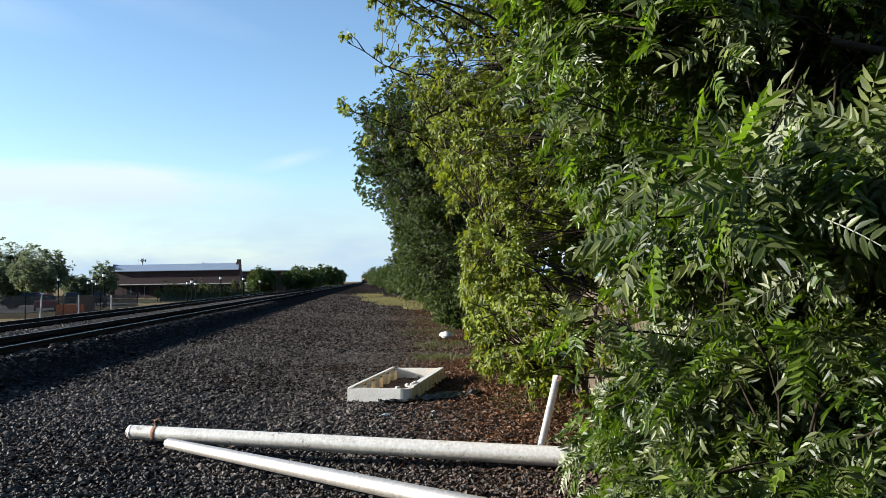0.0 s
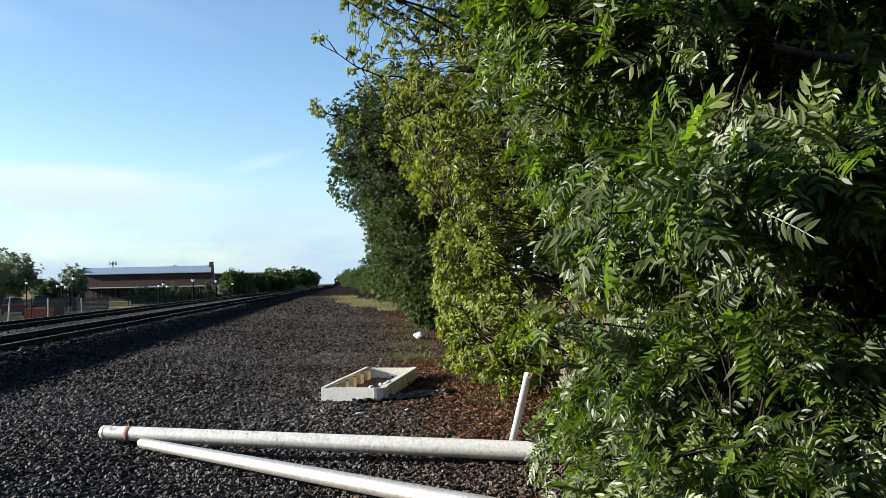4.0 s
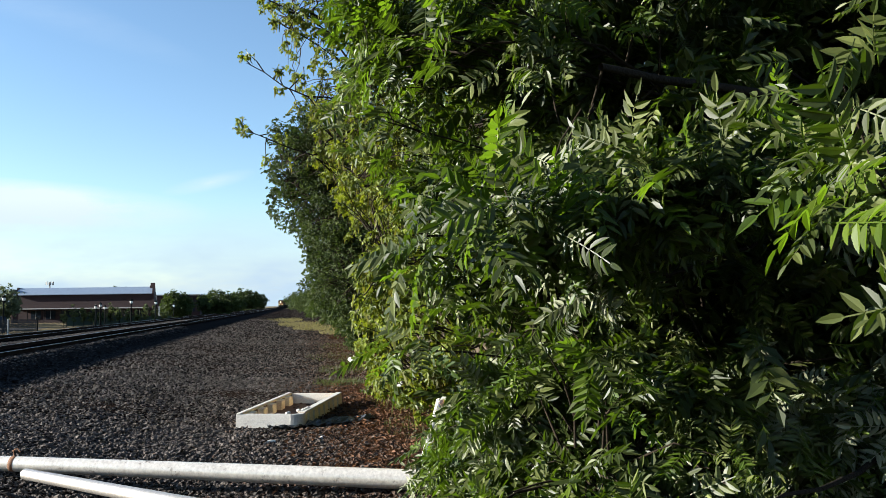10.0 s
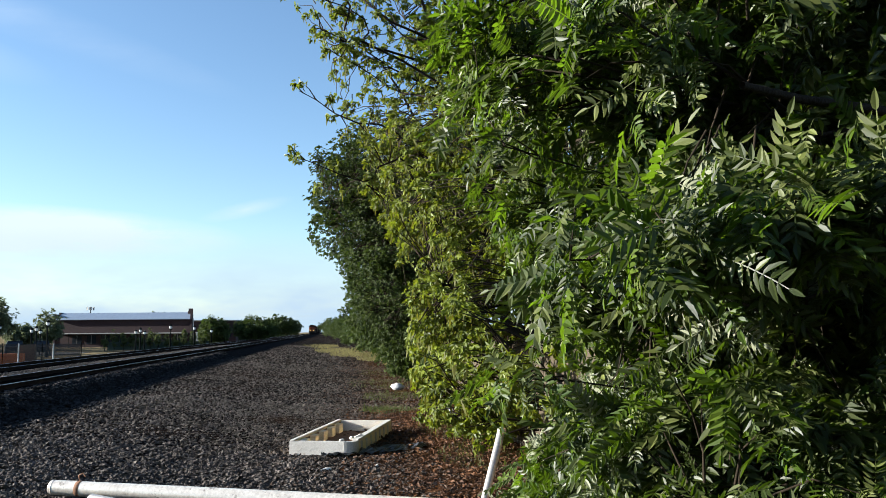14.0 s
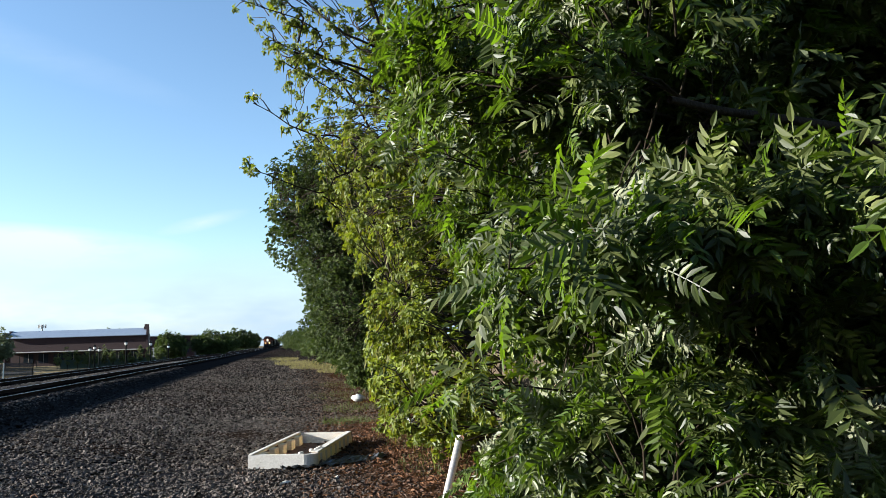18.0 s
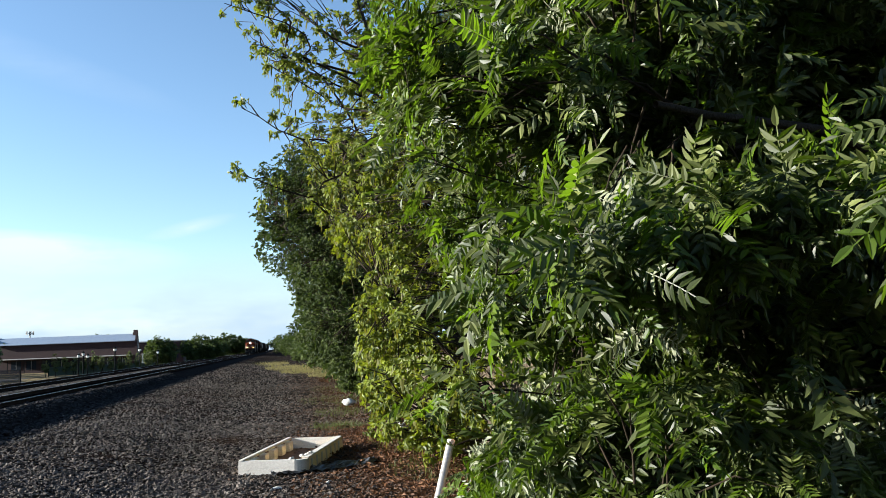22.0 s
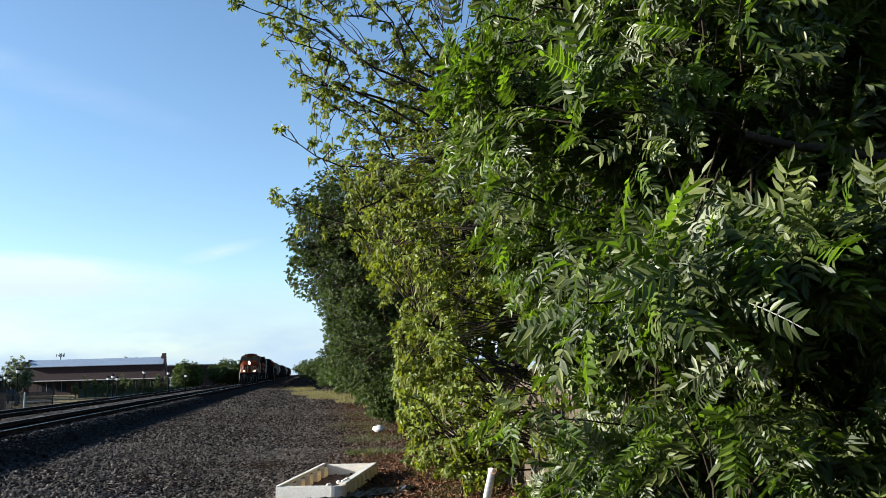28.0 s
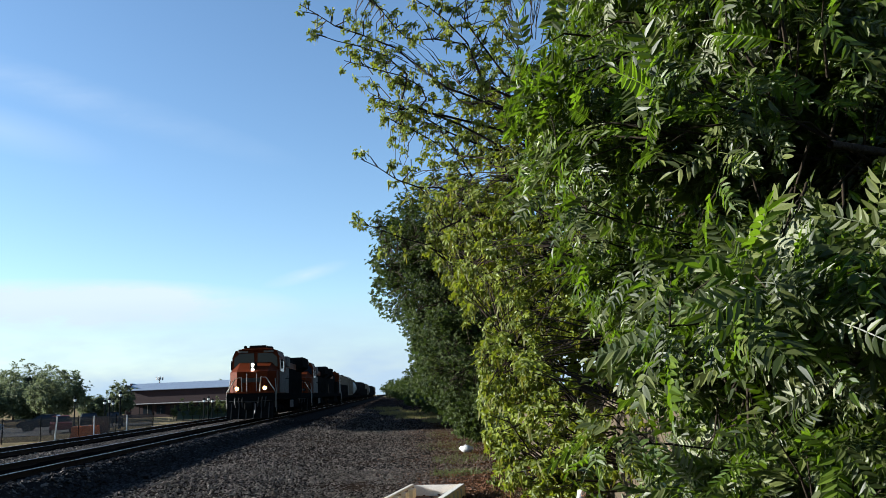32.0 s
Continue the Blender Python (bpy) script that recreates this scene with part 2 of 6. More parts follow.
M_GALV = surf("galvanised_metal", (0.82, 0.76, 0.67), (0.60, 0.53, 0.46), rough=0.34, metal=0.4, scale=2.5, fine=25, bump=0.15, dist=0.004, dirt=(0.12, 0.08, 0.055), dirt_at=0.585)
M_WORN = surf("worn_galvanised_metal", (0.66, 0.61, 0.55), (0.46, 0.41, 0.36), rough=0.44, metal=0.8, scale=3.5, fine=30, bump=0.25, dist=0.004, dirt=(0.10, 0.07, 0.05), dirt_at=0.63)
M_RUST = surf("rusty_steel", (0.25, 0.12, 0.06), (0.12, 0.06, 0.035), rough=0.8, scale=8, fine=60)
M_FOAM = surf("dirty_white_foam", (0.50, 0.48, 0.45), (0.40, 0.37, 0.33), rough=0.75, scale=2.5, fine=45, bump=0.3, dist=0.006, dirt=(0.22, 0.16, 0.11), dirt_at=0.64)
M_CREAM = surf("cream_foam", (0.70, 0.58, 0.40), (0.56, 0.43, 0.26), rough=0.75, scale=4, fine=40, dirt=(0.36, 0.22, 0.11), dirt_at=0.62)
M_TRAYIN = surf("stained_brown_foam", (0.19, 0.085, 0.03), (0.09, 0.04, 0.016), rough=0.8, scale=3, fine=30)
M_PLASTIC = surf("white_plastic_film", (0.5, 0.5, 0.48), (0.42, 0.42, 0.40), rough=0.35, scale=8, fine=60, bump=0.5, dist=0.02)
M_TARP = surf("black_plastic_sheet", (0.045, 0.047, 0.05), (0.02, 0.02, 0.022), rough=0.35, scale=6, fine=30, bump=0.6, dist=0.02)
M_BARK = surf("grey_brown_bark", (0.022, 0.017, 0.013), (0.011, 0.008, 0.006), rough=0.9, scale=6, fine=40, bump=0.8, dist=0.02, stretch=(1, 1, 0.2), spec=0.1)
M_TWIG = surf("twig_bark", (0.026, 0.019, 0.012), (0.012, 0.009, 0.006), rough=0.85, scale=9, fine=60, spec=0.1)
M_FENCE = surf("weathered_board", (0.072, 0.052, 0.030), (0.022, 0.016, 0.010), rough=0.88, scale=2.5, fine=30, bump=0.5, dist=0.006, stretch=(9, 9, 0.6))
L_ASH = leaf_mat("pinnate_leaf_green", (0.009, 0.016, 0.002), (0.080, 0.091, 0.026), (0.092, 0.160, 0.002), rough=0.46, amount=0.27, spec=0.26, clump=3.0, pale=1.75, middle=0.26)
L_PALE = leaf_mat("sunlit_pale_leaf", (0.110, 0.118, 0.070), (0.190, 0.198, 0.128), (0.16, 0.20, 0.06), rough=0.6, amount=0.15, spec=0.2, pale=1.2)
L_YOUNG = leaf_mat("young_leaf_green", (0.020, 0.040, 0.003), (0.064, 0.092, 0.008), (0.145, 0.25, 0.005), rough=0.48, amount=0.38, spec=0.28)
L_ELDER = leaf_mat("yellow_green_leaf", (0.020, 0.029, 0.002), (0.114, 0.140, 0.008), (0.22, 0.26, 0.008), rough=0.5, amount=0.33, spec=0.25)
L_CATKIN = leaf_mat("olive_catkin", (0.040, 0.042, 0.006), (0.090, 0.090, 0.012), (0.20, 0.19, 0.02), rough=0.6, amount=0.3, spec=0.2)
L_DARK = leaf_mat("dull_green_leaf", (0.010, 0.018, 0.005), (0.048, 0.062, 0.015), (0.065, 0.10, 0.012), rough=0.6, amount=0.22, spec=0.12)
# paler and greyer than near leaves: distance haze is put into the colour
L_FAR = leaf_mat("hazy_distant_leaf", (0.034, 0.046, 0.028), (0.110, 0.124, 0.066), (0.13, 0.155, 0.07), rough=0.7, amount=0.3, spec=0.1)
# needles lightened, the haze before the distant conifers put into their colour
L_CONIFER = leaf_mat("hazy_conifer_needle", (0.026, 0.036, 0.028), (0.052, 0.066, 0.046), (0.05, 0.08, 0.03), rough=0.6, amount=0.15, spec=0.15)
L_GRASS = leaf_mat("dry_grass_blade", (0.070, 0.066, 0.020), (0.165, 0.138, 0.050), (0.20, 0.18, 0.06), rough=0.6, amount=0.3, spec=0.2)
L_SAPLING = leaf_mat("sapling_leaf", (0.026, 0.038, 0.013), (0.070, 0.085, 0.032), (0.09, 0.11, 0.03), rough=0.6, amount=0.3, spec=0.15)
L_WEED = leaf_mat("green_weed_blade", (0.026, 0.032, 0.009), (0.060, 0.068, 0.020), (0.10, 0.12, 0.02), rough=0.6, amount=0.3, spec=0.2)
L_LITTER = leaf_mat("dead_leaf", (0.030, 0.013, 0.006), (0.115, 0.052, 0.022), (0.12, 0.06, 0.024), rough=0.7, amount=0.12, spec=0.2)

# ---- mesh tools ----


class Shape:
    """Vertices and faces gathered piece by piece."""

    def __init__(self):
        self.v, self.f, self.smooth = [], [], []

    def add(self, verts, faces, smooth=False, m=None):
        n = len(self.v)
        self.v += [tuple(m @ Vector(p)) for p in verts] if m else [tuple(p) for p in verts]
        self.f += [tuple(i + n for i in f) for f in faces]
        self.smooth += [smooth] * len(faces)
        return self

    def box(self, x0, x1, y0, y1, z0, z1, b=0.0, m=None):
        """A box with chamfered edges."""
        if b <= 0:
            v = [(x, y, z) for x in (x0, x1) for y in (y0, y1) for z in (z0, z1)]
            return self.add(v, [(0, 1, 3, 2), (4, 6, 7, 5), (0, 4, 5, 1), (2, 3, 7, 6), (0, 2, 6, 4), (1, 5, 7, 3)], m=m)
        c, h = ((x0 + x1) / 2, (y0 + y1) / 2, (z0 + z1) / 2), ((x1 - x0) / 2, (y1 - y0) / 2, (z1 - z0) / 2)
        b = min(b, min(h) * 0.9)
        v, at = [], {}
        for sx in (-1, 1):
            for sy in (-1, 1):
                for sz in (-1, 1):
                    for ax in range(3):
                        s = (sx, sy, sz)
                        at[sx, sy, sz, ax] = len(v)
                        v.append(tuple(c[i] + s[i] * (h[i] - (0 if i == ax else b)) for i in range(3)))
        f = []
        for ax in range(3):
            o = [i for i in range(3) if i != ax]
            for s in (-1, 1):
                q = []
                for a, d in ((-1, -1), (1, -1), (1, 1), (-1, 1)):
                    k = [0, 0, 0]
                    k[ax], k[o[0]], k[o[1]] = s, a, d
                    q.append(at[k[0], k[1], k[2], ax])
                f.append(tuple(q if (s > 0) == (ax != 1) else q[::-1]))
            for a in (-1, 1):
                for d in (-1, 1):
                    lo, hi = [0, 0, 0], [0, 0, 0]
                    lo[ax], hi[ax] = -1, 1
                    lo[o[0]] = hi[o[0]] = a
                    lo[o[1]] = hi[o[1]] = d
                    f.append((at[*lo, o[0]], at[*hi, o[0]], at[*hi, o[1]], at[*lo, o[1]]))
        for sx in (-1, 1):
            for sy in (-1, 1):
                for sz in (-1, 1):
                    f.append(tuple(at[sx, sy, sz, i] for i in range(3)))
        return self.add(v, f, m=m)

    def tube(self, pts, radii, n=8, cap=True, smooth=True, m=None):
        pts = [Vector(p) for p in pts]
        if isinstance(radii, (int, float)):
            radii = [radii] * len(pts)
        v, f, side = [], [], None
        for i, p in enumerate(pts):
            d = (pts[min(i + 1, len(pts) - 1)] - pts[max(i - 1, 0)]).normalized()
            if side is None:
                side = d.orthogonal().normalized()
            side = (side - d * side.dot(d)).normalized()
            up = d.cross(side)
            for k in range(n):
                a = 2 * math.pi * k / n
                v.append(p + (side * math.cos(a) + up * math.sin(a)) * radii[i])
        for i in range(len(pts) - 1):
            for k in range(n):
                f.append((i * n + k, i * n + (k + 1) % n, (i + 1) * n + (k + 1) % n, (i + 1) * n + k))
        self.add(v, f, smooth, m)
        if cap:
            self.add(v[:n], [tuple(range(n - 1, -1, -1))], False, m)
            self.add(v[-n:], [tuple(range(n))], False, m)
        return self

    def prism(self, outline, axis, a, b, m=None):
        """An outline in the other two axes, drawn out from a to b along the axis."""
        n = len(outline)
        order = {"x": lambda t, p, q: (t, p, q), "y": lambda t, p, q: (p, t, q), "z": lambda t, p, q: (p, q, t)}[axis]
        v = [order(a, *p) for p in outline] + [order(b, *p) for p in outline]
        f = [(i, (i + 1) % n, n + (i + 1) % n, n + i) for i in range(n)] + [tuple(range(n - 1, -1, -1)), tuple(range(n, 2 * n))]
        return self.add(v, f, m=m)

    def ball(self, c, r, n=10, rings=6, squash=1.0, m=None):
        v = [(c[0], c[1], c[2] - r * squash)]
        for i in range(1, rings):
            a = math.pi * i / rings - math.pi / 2
            for k in range(n):
                t = 2 * math.pi * k / n
                v.append((c[0] + r * math.cos(a) * math.cos(t), c[1] + r * math.cos(a) * math.sin(t), c[2] + r * squash * math.sin(a)))
        v.append((c[0], c[1], c[2] + r * squash))
        f = [(0, 1 + (k + 1) % n, 1 + k) for k in range(n)]
        for i in range(rings - 2):
            for k in range(n):
                a, b = 1 + i * n, 1 + (i + 1) * n
                f.append((a + k, a + (k + 1) % n, b + (k + 1) % n, b + k))
        t = 1 + (rings - 2) * n
        f += [(t + k, t + (k + 1) % n, len(v) - 1) for k in range(n)]
        return self.add(v, f, True, m)

    def mesh(self, name, material):
        me = bpy.data.meshes.new(name)
        me.from_pydata(self.v, [], self.f)
        me.polygons.foreach_set("use_smooth", self.smooth)
        if material:
            me.materials.append(material)
        bm = bmesh.new()
        bm.from_mesh(me)
        bmesh.ops.recalc_face_normals(bm, faces=bm.faces)
        bm.to_mesh(me)
        bm.free()
        return me


def part(name, shape, material, parent=None, label="", at=None):
    ob = new(name, shape.mesh(name, material))
    if parent:
        ob.parent = parent
    if at:
        ob.matrix_basis = at
    return tagged(ob, label)


def thing(name, label, category, at=None, group="", kind=""):
    ob = new(name)
    if at:
        ob.matrix_basis = at
    return tagged(ob, label, category, group, kind)


def from_arrays(name, verts, faces, material, smooth=False):
    """A mesh from numpy arrays of vertices and equal-sized faces."""
    me = bpy.data.meshes.new(name)
    n, k = faces.shape
    me.vertices.add(len(verts))
    me.vertices.foreach_set("co", np.ascontiguousarray(verts, dtype=np.float32).ravel())
    me.loops.add(n * k)
    me.loops.foreach_set("vertex_index", np.ascontiguousarray(faces, dtype=np.int32).ravel())
    me.polygons.add(n)
    me.polygons.foreach_set("loop_start", np.arange(0, n * k, k, dtype=np.int32))
    me.polygons.foreach_set("use_smooth", np.full(n, smooth))
    me.materials.append(material)
    me.update(calc_edges=True)
    return me


def spread(v, f, mats, offs, name, material, smooth=False):
    """Many copies of one small mesh (v, f), each by a 3x3 matrix and a place, in one mesh."""
    n, k = len(offs), len(v)
    verts = np.einsum("nij,kj->nki", mats, v) + offs[:, None, :]
    faces = f[None] + (np.arange(n) * k)[:, None, None]
    return from_arrays(name, verts.reshape(-1, 3), faces.reshape(-1, f.shape[1]), material, smooth)


def frames_from(d, up, twist=None):
    """3x3 matrices whose y axis runs along d and whose z axis lies towards up."""
    d = d / np.linalg.norm(d, axis=1, keepdims=True)
    x = np.cross(d, up)
    x /= np.linalg.norm(x, axis=1, keepdims=True) + 1e-9
    z = np.cross(x, d)
    return np.stack([x, d, z], 2)


rng = np.random.default_rng(7)

# ---- ground and tracks ----
TRACK = pose(-8.54, 0, 0, 0, 0, 1.72)      # local y runs along the rails
RAIL_Z = 0.98
FAR_TRACK = -4.1


def ground():
    xs = np.concatenate([np.linspace(-900, -60, 15), np.linspace(-50, -20, 11), np.linspace(-16, 8, 49), np.linspace(12, 60, 9), np.linspace(120, 900, 7)])
    ys = np.concatenate([np.linspace(-300, -20, 8), np.linspace(-10, 40, 81), np.linspace(45, 160, 24), np.linspace(200, 2500, 14)])
    gx, gy = np.meshgrid(xs, ys)
    gz = np.array([0.05 * noise.noise((x * 0.4, y * 0.4, 0)) + 0.02 * noise.noise((x * 1.7, y * 1.7, 3)) for x, y in zip(gx.ravel(), gy.ravel())])
    gz = gz * np.clip((200 - gy.ravel()) / 150, 0, 1) - 0.25 * np.clip((-20 - gx.ravel()) / 8, 0, 1)
    u = gx.ravel() + 8.54 + 0.03 * gy.ravel()      # metres to the near side of the track's middle
    gz = gz + np.interp(u, [-9, -7, 2.5, 4, 5, 6.5, 8], [0, 0.3, 0.42, 0.345, 0.285, 0.1, 0])
    n, k = len(ys), len(xs)
    i = np.arange((n - 1) * k).reshape(n - 1, k)[:, :-1].ravel()
    f = np.stack([i, i + 1, i + k + 1, i + k], 1)
    ob = new("ground", from_arrays("ground", np.stack([gx.ravel(), gy.ravel(), gz], 1), f, M_GROUND, True))
    tagged(ob, "dark grey ballast gravel ground with brown leaf litter", "ground", kind="structure")


ground()


def ballast():
    prof = [(-7.9, -0.3), (-7.0, 0.1), (-6.1, 0.80), (-5.6, 0.84), (-2.6, 0.84), (-2.1, 0.78), (-1.6, 0.84), (1.3, 0.84), (1.42, 0.80), (1.75, 0.58), (2.05, 0.44), (3.3, 0.1)]
    ys = np.concatenate([np.arange(-30, 60, 0.5), np.arange(60, 200, 3), np.arange(200, 1500, 50)])
    v = []
    for y in ys:
        for j, (x, z) in enumerate(prof):
            w = 0.10 if y < 100 else 0.0
            v.append((x + w * noise.noise((j * 3.1, y * 0.7, 1)), y, z + 0.5 * w * noise.noise((j * 1.7, y * 1.1, 8))))
    k = len(prof)
    i = np.arange((len(ys) - 1) * k).reshape(-1, k)[:, :-1].ravel()
    f = np.stack([i, i + 1, i + k + 1, i + k], 1)
    ob = new("track_bed", from_arrays("track_bed", np.array(v), f, M_BALLAST, True))
    ob.matrix_basis = TRACK
    tagged(ob, "raised bed of dark crushed ballast under two tracks", "track bed", kind="structure")


def ballast_mat():
    """Dark ballast, blackened by oil and brake dust along each track."""
    m = surf("track_ballast", (0.028, 0.025, 0.024), (0.010, 0.009, 0.009), rough=0.8, scale=2.0, fine=19, bump=1.0, dist=0.05, spec=0.0)
    nt = m.node_tree
    b = nt.nodes["Principled BSDF"]
    clean = b.inputs["Base Color"].links[0].from_socket
    tc, sx = nt.nodes.new("ShaderNodeTexCoord"), nt.nodes.new("ShaderNodeSeparateXYZ")
    nt.links.new(tc.outputs["Object"], sx.inputs[0])
    mask = None
    for centre in (0.0, FAR_TRACK):
        w = nt.nodes.new("ShaderNodeMath")
        w.operation = "SUBTRACT"
        w.inputs[1].default_value = centre
        nt.links.new(sx.outputs[0], w.inputs[0])
        a = nt.nodes.new("ShaderNodeMath")
        a.operation = "ABSOLUTE"
        nt.links.new(w.outputs[0], a.inputs[0])
        r = nt.nodes.new("ShaderNodeMapRange")
        r.inputs[1].default_value, r.inputs[2].default_value, r.inputs[3].default_value, r.inputs[4].default_value = 1.15, 1.55, 0.45, 0.0
        nt.links.new(a.outputs[0], r.inputs[0])
        if mask:
            k = nt.nodes.new("ShaderNodeMath")
            nt.links.new(mask, k.inputs[0])
            nt.links.new(r.outputs[0], k.inputs[1])
            mask = k.outputs[0]
        else:
            mask = r.outputs[0]
    k = nt.nodes.new("ShaderNodeMath")
    k.operation = "MULTIPLY"
    k.inputs[1].default_value = 2.1
    k.use_clamp = True
    nt.links.new(mask, k.inputs[0])
    nt.links.new(mixed(nt, k.outputs[0], clean, (0.003, 0.003, 0.003)), b.inputs["Base Color"])
    return m


M_BALLAST = ballast_mat()
ballast()

back = Shape().add([(-3500, 0, -20), (900, 0, -20), (900, 0, 2000), (-3500, 0, 2000)], [(0, 1, 2, 3)])
back_ob = part("backdrop", back, M_CLOUD, None, at=Matrix.Translation((0, 2450, 0)))
back_ob.visible_shadow = False
haze = Shape().add([(-6500, 0, -60), (6500, 0, -60), (6500, 0, 420), (-6500, 0, 420)], [(0, 1, 2, 3)])
haze_ob = part("backdrop", haze, M_HAZE, None, at=Matrix.Translation((0, 2440, 0)))
haze_ob.visible_shadow = False
tagged(haze_ob, "pale bluish haze low over the horizon", "haze", kind="structure")
tagged(back_ob, "distant bank of thin white cloud in blue sky", "cloud", kind="structure")


def railway(offset, label, ties):
    tr = thing("railway_track", label, "railway track", TRACK @ Matrix.Translation((offset, 0, 0)), "parallel railway tracks")
    z = RAIL_Z
    for side in (-0.7525, 0.7525):
        rail = Shape()
        rail.prism([(side - 0.075, z - 0.17), (side + 0.075, z - 0.17), (side + 0.075, z - 0.155), (side + 0.012, z - 0.13), (side + 0.012, z - 0.045), (side + 0.036, z - 0.035), (side + 0.036, z - 0.006), (side - 0.036, z - 0.006), (side - 0.036, z - 0.035), (side - 0.012, z - 0.045), (side - 0.012, z - 0.13), (side - 0.075, z - 0.155)], "y", -30, 1450)
        ob = part("rail", rail, M_STEEL, tr)
        head = Shape().box(side - 0.013, side + 0.013, -30, 1450, z - 0.006, z, 0.004)
        part("running_surface", head, M_RAILTOP, ob, "worn bright steel running surface")
    tie = Shape().box(-1.3, 1.3, -0.11, 0.11, z - 0.35, z - 0.172, 0.012).mesh("tie", M_TIE)
    for i in range(ties):
        ob = new("tie", tie)
        ob.parent = tr
        ob.matrix_basis = pose(random.uniform(-0.04, 0.04), 6 + i * 0.53, 0, 0, 0, random.uniform(-0.8, 0.8))
    rest = Shape()
    for i in range(420):
        y = 6 + ties * 0.53 + i * 0.53
        rest.box(-1.3, 1.3, y - 0.11, y + 0.11, z - 0.35, z - 0.172)
    tagged(part("ties_beyond", rest, M_TIE, tr), kind="stuff")
    return tr


railway(0.0, "straight railway track with bright worn rails on dark ballast", 150)
railway(FAR_TRACK, "second railway track behind the first on dark ballast", 110)


def pebble(seed):
    r = np.random.default_rng(seed)
    v = np.array([(1, 0, 0), (-1, 0, 0), (0, 1, 0), (0, -1, 0), (0, 0, 1), (0, 0, -1), (0.7, 0.7, 0.5), (-0.7, 0.6, 0.5), (0.6, -0.7, 0.5), (-0.6, -0.7, 0.4)], float)
    v = v * r.uniform(0.7, 1.2, (len(v), 1)) * (1, 0.75, 0.55)
    f = np.array([(4, 0, 6), (4, 6, 2), (4, 2, 7), (4, 7, 1), (4, 1, 9), (4, 9, 3), (4, 3, 8), (4, 8, 0), (0, 2, 6), (2, 1, 7), (1, 3, 9), (3, 0, 8)])
    return v, f


def turns(n, tilt=0.5):
    """Random turns about z with some tilt."""
    a, b, c = rng.uniform(0, 6.283, n), rng.normal(0, tilt, n), rng.normal(0, tilt, n)
    ca, sa, cb, sb, cc, sc = np.cos(a), np.sin(a), np.cos(b), np.sin(b), np.cos(c), np.sin(c)
    o, i = np.zeros(n), np.ones(n)
    rz = np.stack([np.stack([ca, -sa, o], 1), np.stack([sa, ca, o], 1), np.stack([o, o, i], 1)], 1)
    rx = np.stack([np.stack([i, o, o], 1), np.stack([o, cb, -sb], 1), np.stack([o, sb, cb], 1)], 1)
    ry = np.stack([np.stack([cc, o, sc], 1), np.stack([o, i, o], 1), np.stack([-sc, o, cc], 1)], 1)
    return rz @ rx @ ry


def rise(x, y):
    return np.interp(x + 8.54 + 0.03 * y, [-9, -7, 2.5, 4, 5, 6.5, 8], [0, 0.3, 0.42, 0.345, 0.285, 0.1, 0])


def stones():
    """Loose ballast stones over the walked strip, thinning with distance."""
    bed = thing("loose_gravel", "loose crushed grey and brown ballast stones", "gravel", kind="stuff")
    for s, (n, near, far, size) in enumerate(((42000, 6.0, 14.0, 0.029), (46000, 10.0, 24.0, 0.031), (40000, 20.0, 50.0, 0.038), (32000, 44.0, 115.0, 0.060))):
        y = near + (far - near) * rng.uniform(0, 1, n) ** 1.1
        x = rng.uniform(-1, 1, n) * (1.5 + y * 0.36) - y * 0.15
        keep = (x > -6.0 - 0.03 * y) & (x < 2.6 + 0.01 * y)
        x, y = x[keep], y[keep]
        k = len(x)
        scale = size * rng.lognormal(0, 0.28, k)
        v, f = pebble(s)
        m, at = turns(k) * scale[:, None, None], np.stack([x, y, rise(x, y) + scale * 0.3 + rng.uniform(-0.018, 0.018, k)], 1)
        # stones beside the bank are coloured dark to paint in its shadow
        shadowed = x + 8.54 + 0.03 * y + rng.normal(0, 0.2, k) < 2.75
        earthy = ~shadowed & (x + 0.02 * y + rng.normal(0, 0.9, k) > 0.9)
        for which, mat in ((~shadowed & ~earthy, M_STONE), (shadowed, M_SHADOWED), (earthy, M_EARTHY)):
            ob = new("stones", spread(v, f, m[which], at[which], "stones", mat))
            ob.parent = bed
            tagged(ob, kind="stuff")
    n = 16000
    y = 8 + 50 * rng.uniform(0, 1, n) ** 1.3
    x = rng.uniform(1.0, 2.9, n)
    z = np.interp(x, [1.3, 1.42, 1.75, 2.05, 2.6, 3.3], [0.84, 0.80, 0.58, 0.45, 0.43, 0.40])
    v, f = pebble(9)
    m, at = turns(n) * (0.045 * rng.lognormal(0, 0.3, n))[:, None, None], np.stack([x, y, z], 1)
    # crest stones keep the sunlit tone; slope stones get shade in their colour
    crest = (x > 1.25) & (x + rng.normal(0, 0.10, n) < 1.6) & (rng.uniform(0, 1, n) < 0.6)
    for which, mat in ((crest, M_STONE), (~crest, M_SHADOWED)):
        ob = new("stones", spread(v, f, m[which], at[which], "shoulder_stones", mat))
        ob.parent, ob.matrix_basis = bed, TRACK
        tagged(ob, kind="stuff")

    n = 12000
    y = 12 + 75 * rng.uniform(0, 1, n) ** 1.4
    x = rng.uniform(-2.75, -1.35, n)
    v, f = pebble(11)
    ob = new("stones", spread(v, f, turns(n) * (0.042 * rng.lognormal(0, 0.3, n))[:, None, None], np.stack([x, y, np.full(n, 0.84)], 1), "middle_stones", M_STONE))
    ob.parent, ob.matrix_basis = bed, TRACK
    tagged(ob, kind="stuff")


stones()

# ---- plants ----


